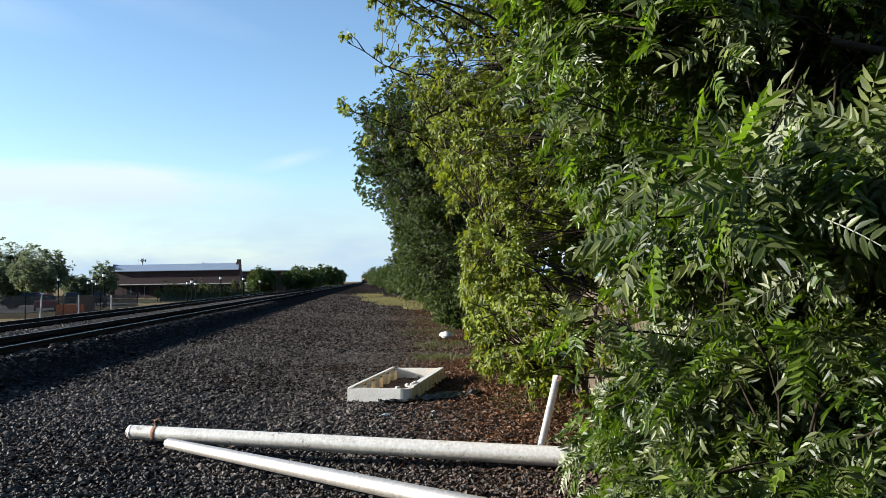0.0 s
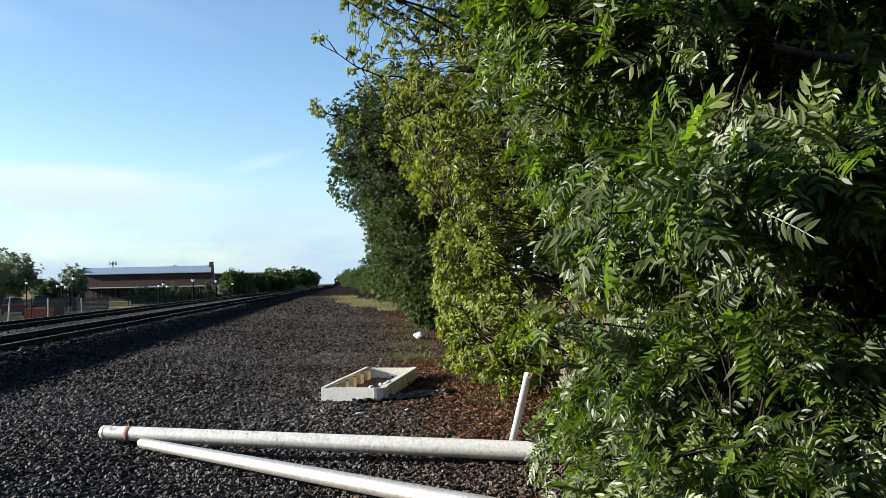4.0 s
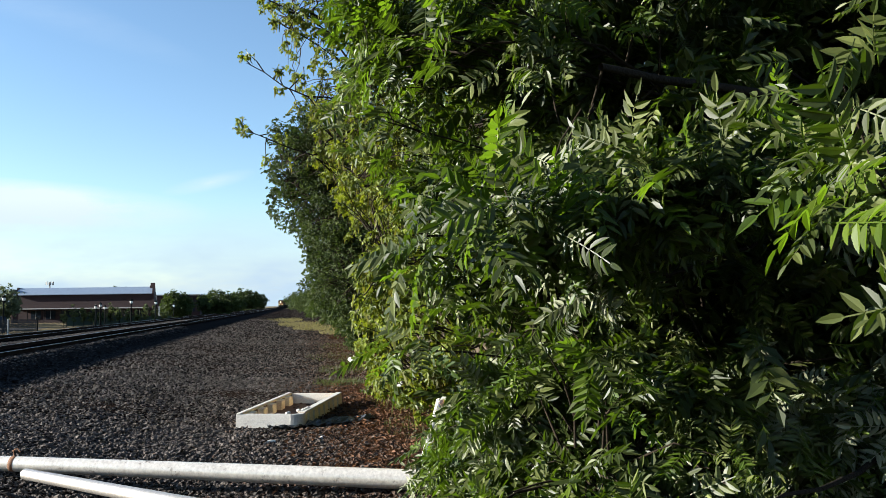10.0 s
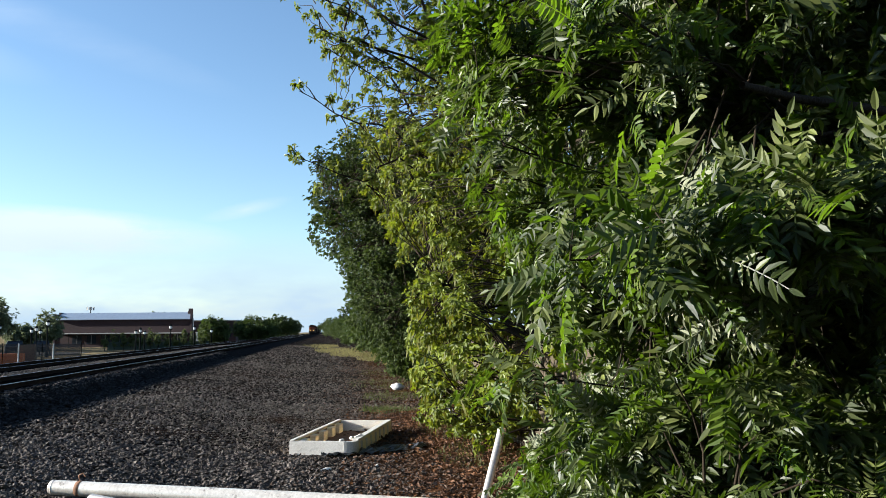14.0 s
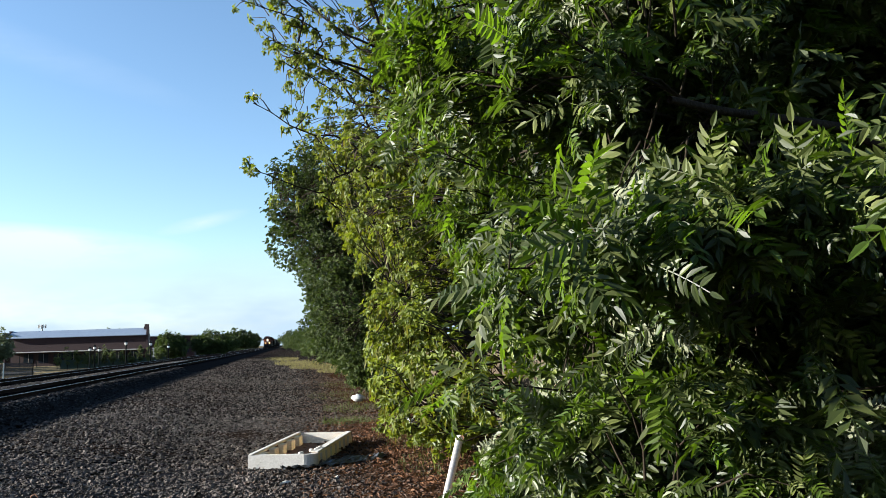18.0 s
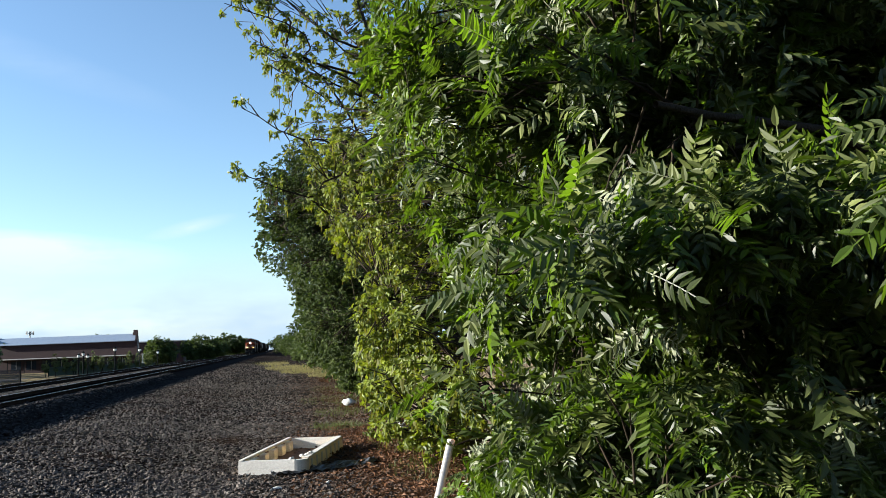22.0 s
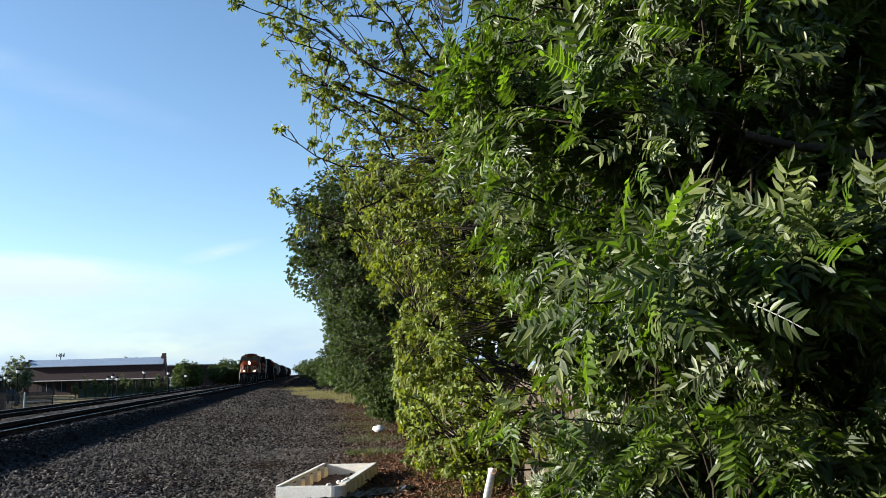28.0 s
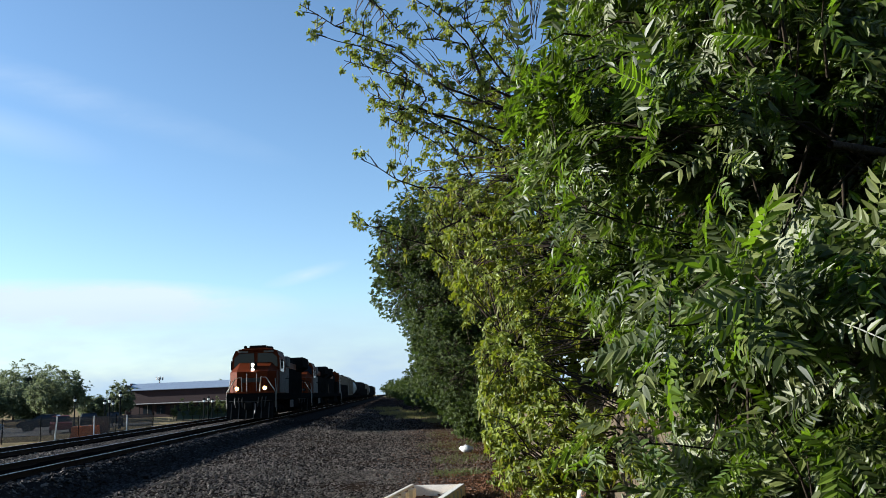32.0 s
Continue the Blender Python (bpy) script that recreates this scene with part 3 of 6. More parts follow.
def leaflet(l, w, fold=0.25, droop=0.15, half=None):
    """A pointed oval blade folded along its midrib."""
    half = [(w * 0.46, l * 0.28), (w * 0.42, l * 0.66)] if half is None else [(w * a, l * b) for a, b in half]
    v = [(0, 0, 0)] + [(x, y, x * fold * 2 - droop * l * (y / l) ** 2) for x, y in half] + [(0, l, -droop * l)] + [(-x, y, x * fold * 2 - droop * l * (y / l) ** 2) for x, y in half[::-1]]
    k = len(half)
    rim = [(0, i, i + 1) for i in range(1, k + 1)] + [(0, i, i + 1) for i in range(k + 1, 2 * k + 1)]
    return np.array(v), np.array(rim)


FULL = ((0.36, 0.14), (0.50, 0.42), (0.30, 0.77))
PLAIN = ((0.48, 0.45),)


def pinnate(length, pairs, l, w, seed, half=FULL):
    """A compound leaf along +y: paired leaflets and one at the tip, on a thin stalk that droops."""
    r = random.Random(seed)
    vs, fs, n = [], [], 0
    bend = r.uniform(0.2, 0.5)

    def axis(t):
        return Vector((0.03 * length * math.sin(3 * t + seed), length * t, -bend * length * t * t * 0.5))
    spots = [(0.28 + 0.66 * i / pairs, s) for i in range(pairs) for s in (-1, 1)] + [(0.97, 0)]
    for t, s in spots:
        size = (1 - 0.35 * abs(t - 0.55)) * r.uniform(0.85, 1.12)
        v, f = leaflet(l * size, w * size, r.uniform(0.05, 0.22), r.uniform(0.05, 0.35), half)
        m = Matrix.Translation(axis(t)) @ Euler((r.uniform(-0.3, 0.1), s * r.uniform(-0.1, 0.35), -s * r.uniform(0.85, 1.2) if s else 0)).to_matrix().to_4x4()
        vs += [m @ Vector(p) for p in v]
        fs += [tuple(i + n for i in q) for q in f]
        n += len(v)
    for i in range(4):
        a, b = axis(i / 4), axis((i + 1) / 4)
        vs += [a + Vector((0.0025, 0, 0)), a - Vector((0.0025, 0, 0)), b - Vector((0.002, 0, 0)), b + Vector((0.002, 0, 0))]
        fs += [(n, n + 1, n + 2), (n, n + 2, n + 3)]
        n += 4
    return np.array([tuple(p) for p in vs]), np.array(fs)


def trifoliate(l, seed, parts=3):
    r = random.Random(seed)
    vs, fs, n = [], [], 0
    for i in range(parts):
        a = (i - (parts - 1) / 2) * 1.0
        v = np.array([(0, 0, 0), (l * 0.26, l * 0.5, 0.05 * l), (0, l, -0.25 * l * r.uniform(0.3, 1.2)), (-l * 0.26, l * 0.5, 0.05 * l)])
        m = Euler((r.uniform(-0.5, 0.1), r.uniform(-0.4, 0.4), a + r.uniform(-0.2, 0.2))).to_matrix()
        vs += [m @ Vector(p) for p in v]
        fs += [(n, n + 1, n + 2), (n, n + 2, n + 3)]
        n += 4
    return np.array([tuple(p) for p in vs]), np.array(fs)


def limb(sh, a, b, r0, r1, sag=0.0, wob=0.15, n=7, sides=7, seed=0):
    """A crooked tapering limb from a to b; returns points on it."""
    a, b = Vector(a), Vector(b)
    d = (b - a).length
    pts = []
    for i in range(n + 1):
        t = i / n
        p = a.lerp(b, t) + Vector((0, 0, sag * d * 4 * t * (1 - t)))
        k = wob * d * min(t, 1 - t) * 2
        p += Vector((noise.noise((seed, t * 3, 0)), noise.noise((seed, t * 3, 7)), noise.noise((seed, t * 3, 15)))) * k
        pts.append(p)
    sh.tube(pts, [r0 + (r1 - r0) * i / n for i in range(n + 1)], sides, False)
    return pts


def twigs_to(sh, points, nodes, r=0.008, sides=4, most=9.0):
    """Thin twigs from the nearest limb node to each point."""
    arr = np.array([tuple(p) for p in nodes])
    step = arr[1:] - arr[:-1]
    near = np.linalg.norm(step, axis=1) < 1.6
    arr = np.concatenate([arr] + [(arr[:-1] + step * q)[near] for q in (0.25, 0.5, 0.75)])
    for p in points:
        far = ((arr - p) ** 2).sum(1) + 0.6 * np.maximum(0, arr[:, 2] - p[2]) ** 2
        q = arr[rng.choice(np.argpartition(far, 5)[:5])]
        q = p + (q - p) * min(1.0, most / (np.linalg.norm(q - p) + 1e-6))
        mid = (q + p) / 2 + rng.normal(0, 0.06, 3) * np.linalg.norm(p - q) + (0, 0, 0.08 * np.linalg.norm(p - q))
        sh.tube([q, mid, p], [r * 1.6, r, r * 0.5], sides, False)


def unit(v):
    return v / (np.linalg.norm(v, axis=1, keepdims=True) + 1e-9)


# Front of the near tree's crown in plan, from far to close by.
HEDGE_LINE = np.array([(3.4, 6.6), (2.42, 5.4), (1.78, 4.4), (1.41, 3.3), (1.42, 2.5), (1.57, 1.9), (2.0, 1.9), (2.6, 2.2), (3.4, 2.3), (4.4, 1.9), (5.6, 1.0)])


def along(line, u):
    d = np.concatenate([[0], np.cumsum(np.linalg.norm(np.diff(line, axis=0), axis=1))])
    s = u * d[-1]
    p = np.stack([np.interp(s, d, line[:, 0]), np.interp(s, d, line[:, 1])], 1)
    q = np.stack([np.interp(s + 0.1, d, line[:, 0]), np.interp(s + 0.1, d, line[:, 1])], 1) - np.stack([np.interp(s - 0.1, d, line[:, 0]), np.interp(s - 0.1, d, line[:, 1])], 1)
    q = q / (np.linalg.norm(q, axis=1, keepdims=True) + 1e-9)
    return p, np.stack([q[:, 1], -q[:, 0]], 1)     # place and the way out of the crown


def crown_side(y):
    """Where the crown ends on the gravel's side."""
    return np.interp(y, [1.9, 2.5, 3.3, 4.4, 5.4, 6.6, 9.0], [1.62, 1.52, 1.52, 1.90, 2.55, 3.4, 5.0])


def open_air(p, r=0.26):
    """False along one thin place in the crown through which the fence shows."""
    a, b = np.array((1.1, 2.2, 2.08)), np.array((3.35, 10.0, 1.80))
    t = np.clip(((p - a) @ (b - a)) / ((b - a) @ (b - a)), 0, 1)
    return np.linalg.norm((p - a - t[:, None] * (b - a)) * (0.75, 1, 1.25), axis=1) > r + 0.18 * t


def near_tree():
    tree = thing("ash_tree", "leafy tree with glossy dark green pinnate leaves by the gravel", "tree", pose(6.0, 4.6, 0))
    inv = Matrix.Translation((-6.0, -4.6, 0))
    trunk = Shape()
    trunk.tube([inv @ Vector(p) for p in ((6.0, 4.6, -0.1), (5.95, 4.55, 0.5), (5.9, 4.65, 1.6), (6.0, 4.6, 2.8), (6.15, 4.7, 5.0), (6.2, 4.8, 7.2))], [0.24, 0.18, 0.15, 0.13, 0.09, 0.03], 12)
    part("trunk", trunk, M_BARK, tree)
    # limbs
    nodes, sh = [], Shape()
    n_limb = 0
    for z0 in np.arange(0.4, 6.2, 0.5):
        for k in range(4):
            u = rng.uniform(0.12, 0.86)
            p, out = along(HEDGE_LINE, np.array([u]))
            end = (p[0][0] - out[0][0] * 0.45, p[0][1] - out[0][1] * 0.45, z0 + rng.uniform(-0.2, 0.9))
            sh = Shape()
            pts = limb(sh, (6.0, 4.6, max(0.2, z0 - rng.uniform(0.2, 1.2))), end, 0.026, 0.008, 0.04, 0.22, 8, 6, n_limb)
            nodes += pts[3:]
            n_limb += 1
            sh.v = [tuple(inv @ Vector(p)) for p in sh.v]
            part("limb", sh, M_BARK, tree)
    # leaf sprays
    n = 7200
    u, z = rng.uniform(0.0, 1.0, n), rng.uniform(0.05, 7.2, n)
    depth = rng.exponential(0.42, n) - 0.05
    p, out = along(HEDGE_LINE, u)
    lump = np.array([noise.noise((a * 1.5, b * 1.5, c * 1.7)) for (a, b), c in zip(p, z)])
    bulge = 0.42 * np.array([noise.noise((a * 1.0, b * 1.0, c * 1.1 + 20)) for (a, b), c in zip(p, z)])
    top = np.clip((z - 4.6) / 2.4, 0, 1)
    low = np.clip((2.1 - z) / 0.8, 0, 1)
    over = 0.38 * np.clip((z - 2.7) / 0.7, 0, 1)      # the crown leans out above head height
    depth = np.minimum(depth, 1.3)
    gap = open_air(np.stack([p[:, 0] - out[:, 0] * depth, p[:, 1] - out[:, 1] * depth, z], 1))
    hollow = (p[:, 0] > 1.3) & (p[:, 0] < 2.9) & (p[:, 1] < 2.4) & (depth < 1.2) & (((z > 2.08) & (z < 2.52)) | ((z > 2.88) & (z < 3.5)))
    gap &= ~hollow | (rng.uniform(0, 1, n) < np.where(p[:, 0] > 1.75, 0.05, 0.18))
    gap &= (z < 2.85) | (p[:, 0] < 1.95) | (p[:, 1] > 2.6) | (depth > 1.0) | (rng.uniform(0, 1, n) < 0.05)
    keep = gap & (lump > 0.08 - 0.45 * np.clip(depth - 0.35, 0, 1))
    inward = depth - bulge + 0.7 * top ** 2 - 0.2 * low + 0.10 - over * (p[:, 0] < 2.2)
    tip = np.stack([p[:, 0] - out[:, 0] * inward, p[:, 1] - out[:, 1] * inward, z], 1)[keep]
    outward = np.stack([out[:, 0], out[:, 1], np.zeros(n)], 1)[keep]
    inside = tip[:, 0] > crown_side(tip[:, 1]) - 0.30 - 0.18 * np.clip((1.8 - tip[:, 2]) / 0.6, 0, 1) - 0.38 * np.clip((tip[:, 2] - 2.7) / 0.7, 0, 1)
    tip, outward = tip[inside], outward[inside]
    # reaching sprays on the open side
    reach = np.array([(1.08, 1.6, 2.42), (0.97, 2.6, 3.2), (0.92, 2.9, 3.9), (1.15, 3.1, 2.0), (1.96, 0.42, 2.5), (1.9, 0.36, 2.8), (2.2, 0.35, 2.25), (1.15, 1.7, 2.7), (0.95, 3.2, 3.5)])
    fan = np.stack([rng.uniform(2.12, 2.7, 9), rng.uniform(0.36, 0.7, 9), rng.uniform(2.5, 3.1, 9)], 1)
    shelf = np.stack([rng.uniform(1.3, 3.0, 105), rng.uniform(1.35, 2.0, 105), rng.normal(2.56, 0.06, 105)], 1)
    shelf[:, 2] += 0.17 * (shelf[:, 0] - 1.3)
    reach = np.concatenate([reach, shelf, fan])
    tip = np.concatenate([tip, reach])
    outward = np.concatenate([outward, np.tile([(-0.8, -0.5, 0)], (len(reach), 1))])
    # branches that carry the sprays close by
    carry, ends = [], []
    for k, (a, b) in enumerate((((5.6, 4.2, 3.3), (2.15, 0.42, 2.62)), ((4.8, 3.6, 1.4), (1.95, 1.05, 1.55)), ((5.2, 4.0, 2.4), (2.2, 0.4, 2.2)), ((4.5, 3.8, 4.2), (1.3, 2.3, 3.5)), ((5.0, 3.2, 2.6), (1.3, 1.6, 2.68)), ((5.4, 3.0, 3.35), (1.85, 1.75, 3.2)), ((4.5, 3.8, 3.0), (1.0, 2.75, 3.2)), ((4.6, 4.2, 1.7), (1.15, 3.0, 2.0)), ((3.6, 2.9, 2.5), (1.12, 1.68, 2.5)))):
        sh = Shape()
        pts = limb(sh, a, b, 0.045 if k == 5 else 0.026 if k < 5 else 0.012, 0.016 if k == 5 else 0.004, -0.02, 0.16 if k < 6 else 0.32, 10, 6, 300 + k)
        carry += pts[5:]
        if k > 5:
            ends += [tuple(q) for q in pts[6:]]
        sh.v = [tuple(inv @ Vector(q)) for q in sh.v]
        part("limb", sh, M_BARK, tree)
    tw = Shape()
    tip = np.concatenate([tip, np.array(ends) + rng.normal(0, 0.06, (len(ends), 3))])
    outward = np.concatenate([outward, np.tile([(-0.8, -0.5, 0)], (len(ends), 1))])
    close = len(fan) + len(shelf) + len(ends) + 8
    twigs_to(tw, tip[:-close], nodes, 0.005, 4, 0.45)
    twigs_to(tw, tip[-close:], carry + nodes, 0.003, 4, 0.6)
    tw.v = [tuple(inv @ Vector(q)) for q in tw.v]
    tagged(part("fine_twig_mass", tw, M_TWIG, tree), kind="stuff")
    # compound leaves round every twig end, their upper faces turned to the light
    per = 7
    base = np.repeat(tip, per, 0) + rng.normal(0, 0.05, (len(tip) * per, 3))
    o = np.repeat(outward, per, 0)
    side = np.stack([-o[:, 1], o[:, 0], np.zeros(len(o))], 1)
    d = unit(o * rng.uniform(0.0, 0.9, (len(o), 1)) + side * rng.normal(0, 0.65, (len(o), 1)) + np.array([0, 0, 1.0]) * rng.normal(-0.30, 0.5, (len(o), 1)))
    up = unit(np.array([0, 0, 1.0]) * rng.uniform(0.1, 0.9, (len(o), 1)) + np.array([-1.0, 0, 0]) * rng.uniform(-0.2, 1.0, (len(o), 1)) + o * rng.uniform(-0.1, 0.7, (len(o), 1)) + rng.normal(0, 0.35, o.shape))
    # some sprays face the sun, its pale sheen put into their leaf colour
    pale = np.repeat(rng.uniform(0, 1, len(tip)) < np.interp(tip[:, 2], [1.9, 2.1, 2.6, 2.9], [0.13, 0.07, 0.06, 0.03]), per)
    up[pale] = unit(np.array([-0.9, -0.55, 0.25]) + rng.normal(0, 0.28, (pale.sum(), 3)))
    mats = frames_from(d, up) * rng.uniform(0.48, 0.98, (len(o), 1, 1))
    base -= (6.0, 4.6, 0)
    kinds = [pinnate(0.31, 5, 0.095, 0.036, 1), pinnate(0.27, 4, 0.100, 0.039, 2), pinnate(0.36, 7, 0.088, 0.030, 3), pinnate(0.21, 4, 0.078, 0.030, 4)]
    which = rng.integers(0, 4, len(o))
    look_of = np.where(pale, 2, (rng.uniform(0, 1, len(o)) < 0.20).astype(int))
    dist = ((base + np.array([6.0, 4.6, 0]) - np.array([1.2, 1.0, 2.3])) ** 2).sum(1)
    single = np.zeros(len(o), bool)
    single[np.argsort(dist)[:240]] = True
    for k, (v, f) in enumerate(kinds):
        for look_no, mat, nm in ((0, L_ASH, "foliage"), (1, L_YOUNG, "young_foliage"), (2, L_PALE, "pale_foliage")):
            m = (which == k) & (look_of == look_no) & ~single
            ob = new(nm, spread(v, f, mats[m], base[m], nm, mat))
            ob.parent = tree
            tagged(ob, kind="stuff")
        for mat, look_no in ((L_ASH, 0), (L_YOUNG, 1), (L_PALE, 2)):
            me = from_arrays("leaf", v, f, mat)
            for i in np.nonzero((which == k) & single & (look_of == look_no))[0]:
                ob = new("leaf", me)
                ob.parent = tree
                mm = Matrix(mats[i].tolist()).to_4x4()
                mm.translation = base[i].tolist()
                ob.matrix_basis = mm
    # shaded foliage deeper inside the crown
    n = 3600
    p, out = along(HEDGE_LINE, rng.uniform(0, 1, n))
    deep = rng.uniform(0.75, 3.6, n)
    pos = np.stack([p[:, 0] - out[:, 0] * deep, p[:, 1] - out[:, 1] * deep, rng.uniform(0.1, 7.4, n)], 1)
    cave = (pos[:, 0] < 3.6) & (pos[:, 1] < 3.0) & (pos[:, 2] > 2.02) & (pos[:, 2] < 2.72) & (deep < 1.5)
    pos = pos[~cave]
    pos = pos[(pos[:, 2] < 2.9) | (pos[:, 1] > 3.2) | (pos[:, 0] < 1.9) | (rng.uniform(0, 1, len(pos)) < 0.25)]
    pos = np.repeat(pos[(pos[:, 0] > crown_side(pos[:, 1]) + 0.25) & open_air(pos, 0.40)], 7, 0)
    pos = pos + rng.normal(0, 0.22, pos.shape) - (6.0, 4.6, 0)
    v, f = pinnate(0.34, 5, 0.11, 0.05, 6, PLAIN)
    d = unit(rng.normal(0, 1, pos.shape) * (1, 1, 0.5))
    ob = new("inner_foliage", spread(v, f, frames_from(d, unit(rng.normal(0, 0.5, pos.shape) + (0, 0, 1))) * rng.uniform(0.8, 1.3, (len(pos), 1, 1)), pos, "inner_foliage", L_ASH))
    ob.parent = tree
    tagged(ob, kind="stuff")
    return tree


near_tree()


def in_balls(balls, n, shell=0.5):
    """Points in a union of ellipsoids, denser towards the outside, and the ways out."""
    w = np.array([r[0] * r[1] + r[1] * r[2] + r[0] * r[2] for _, r in balls])
    pick = rng.choice(len(balls), n, p=w / w.sum())
    d = unit(rng.normal(0, 1, (n, 3)))
    c, r = np.array([b[0] for b in balls])[pick], np.array([b[1] for b in balls])[pick]
    rough = np.array([1 + 0.22 * noise.noise(tuple(q * 2.2 + k * 5)) + 0.10 * noise.noise(tuple(q * 6 + k * 5)) for q, k in zip(d, pick)])
    t = 1 - shell * rng.uniform(0, 1, n) ** 1.6
    return c + d * r * (t * rough)[:, None], d


def tree_of(name, label, base, height, balls, sprays, per, leaf, mat, trunk_r, spray=0.35, shell=0.5, droop=0.4, limbs=24, twig=True, category="tree", extra=None, cut=None, bark=None, tw_r=0.012, reach=()):
    t = thing(name, label, category, pose(*base))
    b = np.array(base, float)
    tr = Shape()
    tr.tube([(0, 0, -0.1), (0.05, 0.02, height * 0.2), (-0.05, 0.08, height * 0.5), (0.05, 0.0, height * 0.85)], [trunk_r, trunk_r * 0.78, trunk_r * 0.55, trunk_r * 0.15], 10)
    part("trunk", tr, bark or M_BARK, t)
    tip, out = in_balls(balls, sprays, shell)
    if cut is not None:
        k = cut(tip)
        tip, out = tip[k], out[k]
    tip = tip - b
    keep = tip[:, 2] > 0.15
    tip, out = tip[keep], out[keep]
    sh, nodes = Shape(), [Vector((0, 0, height * q)) for q in (0.2, 0.4, 0.6, 0.8)]
    ends = tip[rng.choice(len(tip), min(limbs, len(tip)), replace=False)]
    for i, e in enumerate(ends):
        z0 = max(0.08 * height, min(height * 0.75, e[2] * 0.55))
        sh = Shape()
        nodes += limb(sh, (0, 0, z0), e * (0.94, 0.94, 1), trunk_r * 0.24, trunk_r * 0.04, 0.03, 0.2, 8, 5, i + int(base[1]))[2:]
        part("limb", sh, bark or M_BARK, t)
    # long bare branches that end in tufts
    for i, e in enumerate(reach):
        e = np.array(e) - b
        sh = Shape()
        pts = limb(sh, (0, 0, max(0.1, e[2] * 0.62)), e, trunk_r * 0.17, trunk_r * 0.035, 0.05, 0.3, 12, 5, 70 + i)
        part("limb", sh, bark or M_BARK, t)
        nodes += pts[4:]
        tufts = np.concatenate([np.array([tuple(q) for q in pts[-1:]]) + rng.normal(0, 0.12, (2, 3))] + [np.array([tuple(q)]) + rng.normal(0, 0.24, (2 + k % 2, 3)) for k, q in enumerate(pts[5:-1])])
        tip = np.concatenate([tip, tufts])
        out = np.concatenate([out, np.tile([(-0.6, -0.3, -0.2)], (len(tufts), 1))])
    if twig:
        tw = Shape()
        twigs_to(tw, tip, nodes, tw_r, 3, 1.3)
        tagged(part("fine_twig_mass", tw, M_TWIG, t), kind="stuff")
    n = len(tip) * per
    o = np.repeat(out, per, 0)
    pos = np.repeat(tip, per, 0) + unit(rng.normal(0, 1, (n, 3))) * spray * rng.uniform(0.2, 1, (n, 1)) ** 0.7
    d = unit(o + rng.normal(0, 0.8, (n, 3)) + np.array([0, 0, -droop]))
    up = unit(np.array([0, 0, 0.9]) + o * 0.6 + rng.normal(0, 0.45, (n, 3)))
    mats = frames_from(d, up) * rng.uniform(0.65, 1.25, (n, 1, 1))
    v, f = leaf
    ob = new("crown", spread(v, f, mats, pos, "crown", mat))
    ob.parent = t
    tagged(ob, kind="stuff")
    if extra:
        emat, share, (ev, ef) = extra
        k = rng.uniform(0, 1, n) < share
        dd = unit(np.array([0, 0, -1.0]) + rng.normal(0, 0.25, (k.sum(), 3)))
        ob = new("catkin_mass", spread(ev, ef, frames_from(dd, unit(rng.normal(0, 1, dd.shape))) * rng.uniform(0.7, 1.3, (len(dd), 1, 1)), pos[k], "catkin_mass", emat))
        ob.parent = t
        tagged(ob, kind="stuff")
    return t


def elder_cut(p):
    """Open air where the crown thins out above and beside the gravel."""
    x, y, z = p[:, 0], p[:, 1], p[:, 2]
    edge = np.interp(z, [0, 1.2, 2.2, 3.3, 4.4, 5.6, 6.6, 7.1, 7.6, 8.2, 9.0, 10.0, 11.5], [1.8, 1.55, 1.5, 1.6, 1.3, 0.7, 0.5, 0.7, 0.4, -0.1, -0.2, -0.6, -1.4])
    edge = edge * (1 + 0.05 * (y - 17))
    gap = np.array([noise.noise((a * 0.55, b * 0.55, c * 0.55)) for a, b, c in p])
    lump = np.array([noise.noise((a * 1.25, b * 1.25, c * 1.4 + 9)) for a, b, c in p])
    thin = np.clip((z - 6.6) / 1.6, 0, 1) * np.clip((3.6 - x) / 1.2, 0, 1)
    return (x > edge + 0.35 * gap) & (gap > -0.3 + 0.16 * np.clip((z - 6.0) / 3, 0, 1)) & (lump > -0.05) & (x < 8) & (rng.uniform(0, 1, len(p)) > 0.55 * thin)


CATKIN = (np.array([(0.012, 0, 0), (-0.012, 0, 0), (-0.016, 0.13, 0.01), (0.016, 0.13, 0.01), (0.0, 0.22, 0.0), (0, 0.06, 0.02)]), np.array([(0, 1, 2), (0, 2, 3), (3, 2, 4), (0, 5, 1)]))
tree_of("box_elder", "yellow-green box elder with drooping catkins beside the gravel", (4.6, 17.5, 0), 11.0,
        [((4.3, 15.6, 4.4), (3.7, 4.0, 3.9)), ((3.0, 20.0, 8.2), (4.6, 3.6, 3.4)), ((3.3, 12.6, 1.8), (2.2, 3.2, 1.8)), ((2.8, 19.5, 11.2), (5.0, 3.5, 3.2)), ((3.2, 18.5, 5.6), (4.4, 4.2, 2.8)), ((3.6, 14.8, 2.2), (2.4, 3.4, 2.4))],
        11500, 10, trifoliate(0.105, 3), L_ELDER, 0.26, 0.13, 0.55, 1.1, 70, True, "tree", (L_CATKIN, 0.22, CATKIN), elder_cut,
        reach=((-0.95, 17, 7.8), (-1.2, 17, 6.3), (-0.1, 17, 8.7), (-2.37, 17, 11.8), (-1.96, 17, 11.0), (-1.3, 17, 10.3), (-0.5, 17.5, 9.5), (-0.9, 17.3, 12.2), (0.3, 17, 12.0), (0.4, 17, 10.2)))


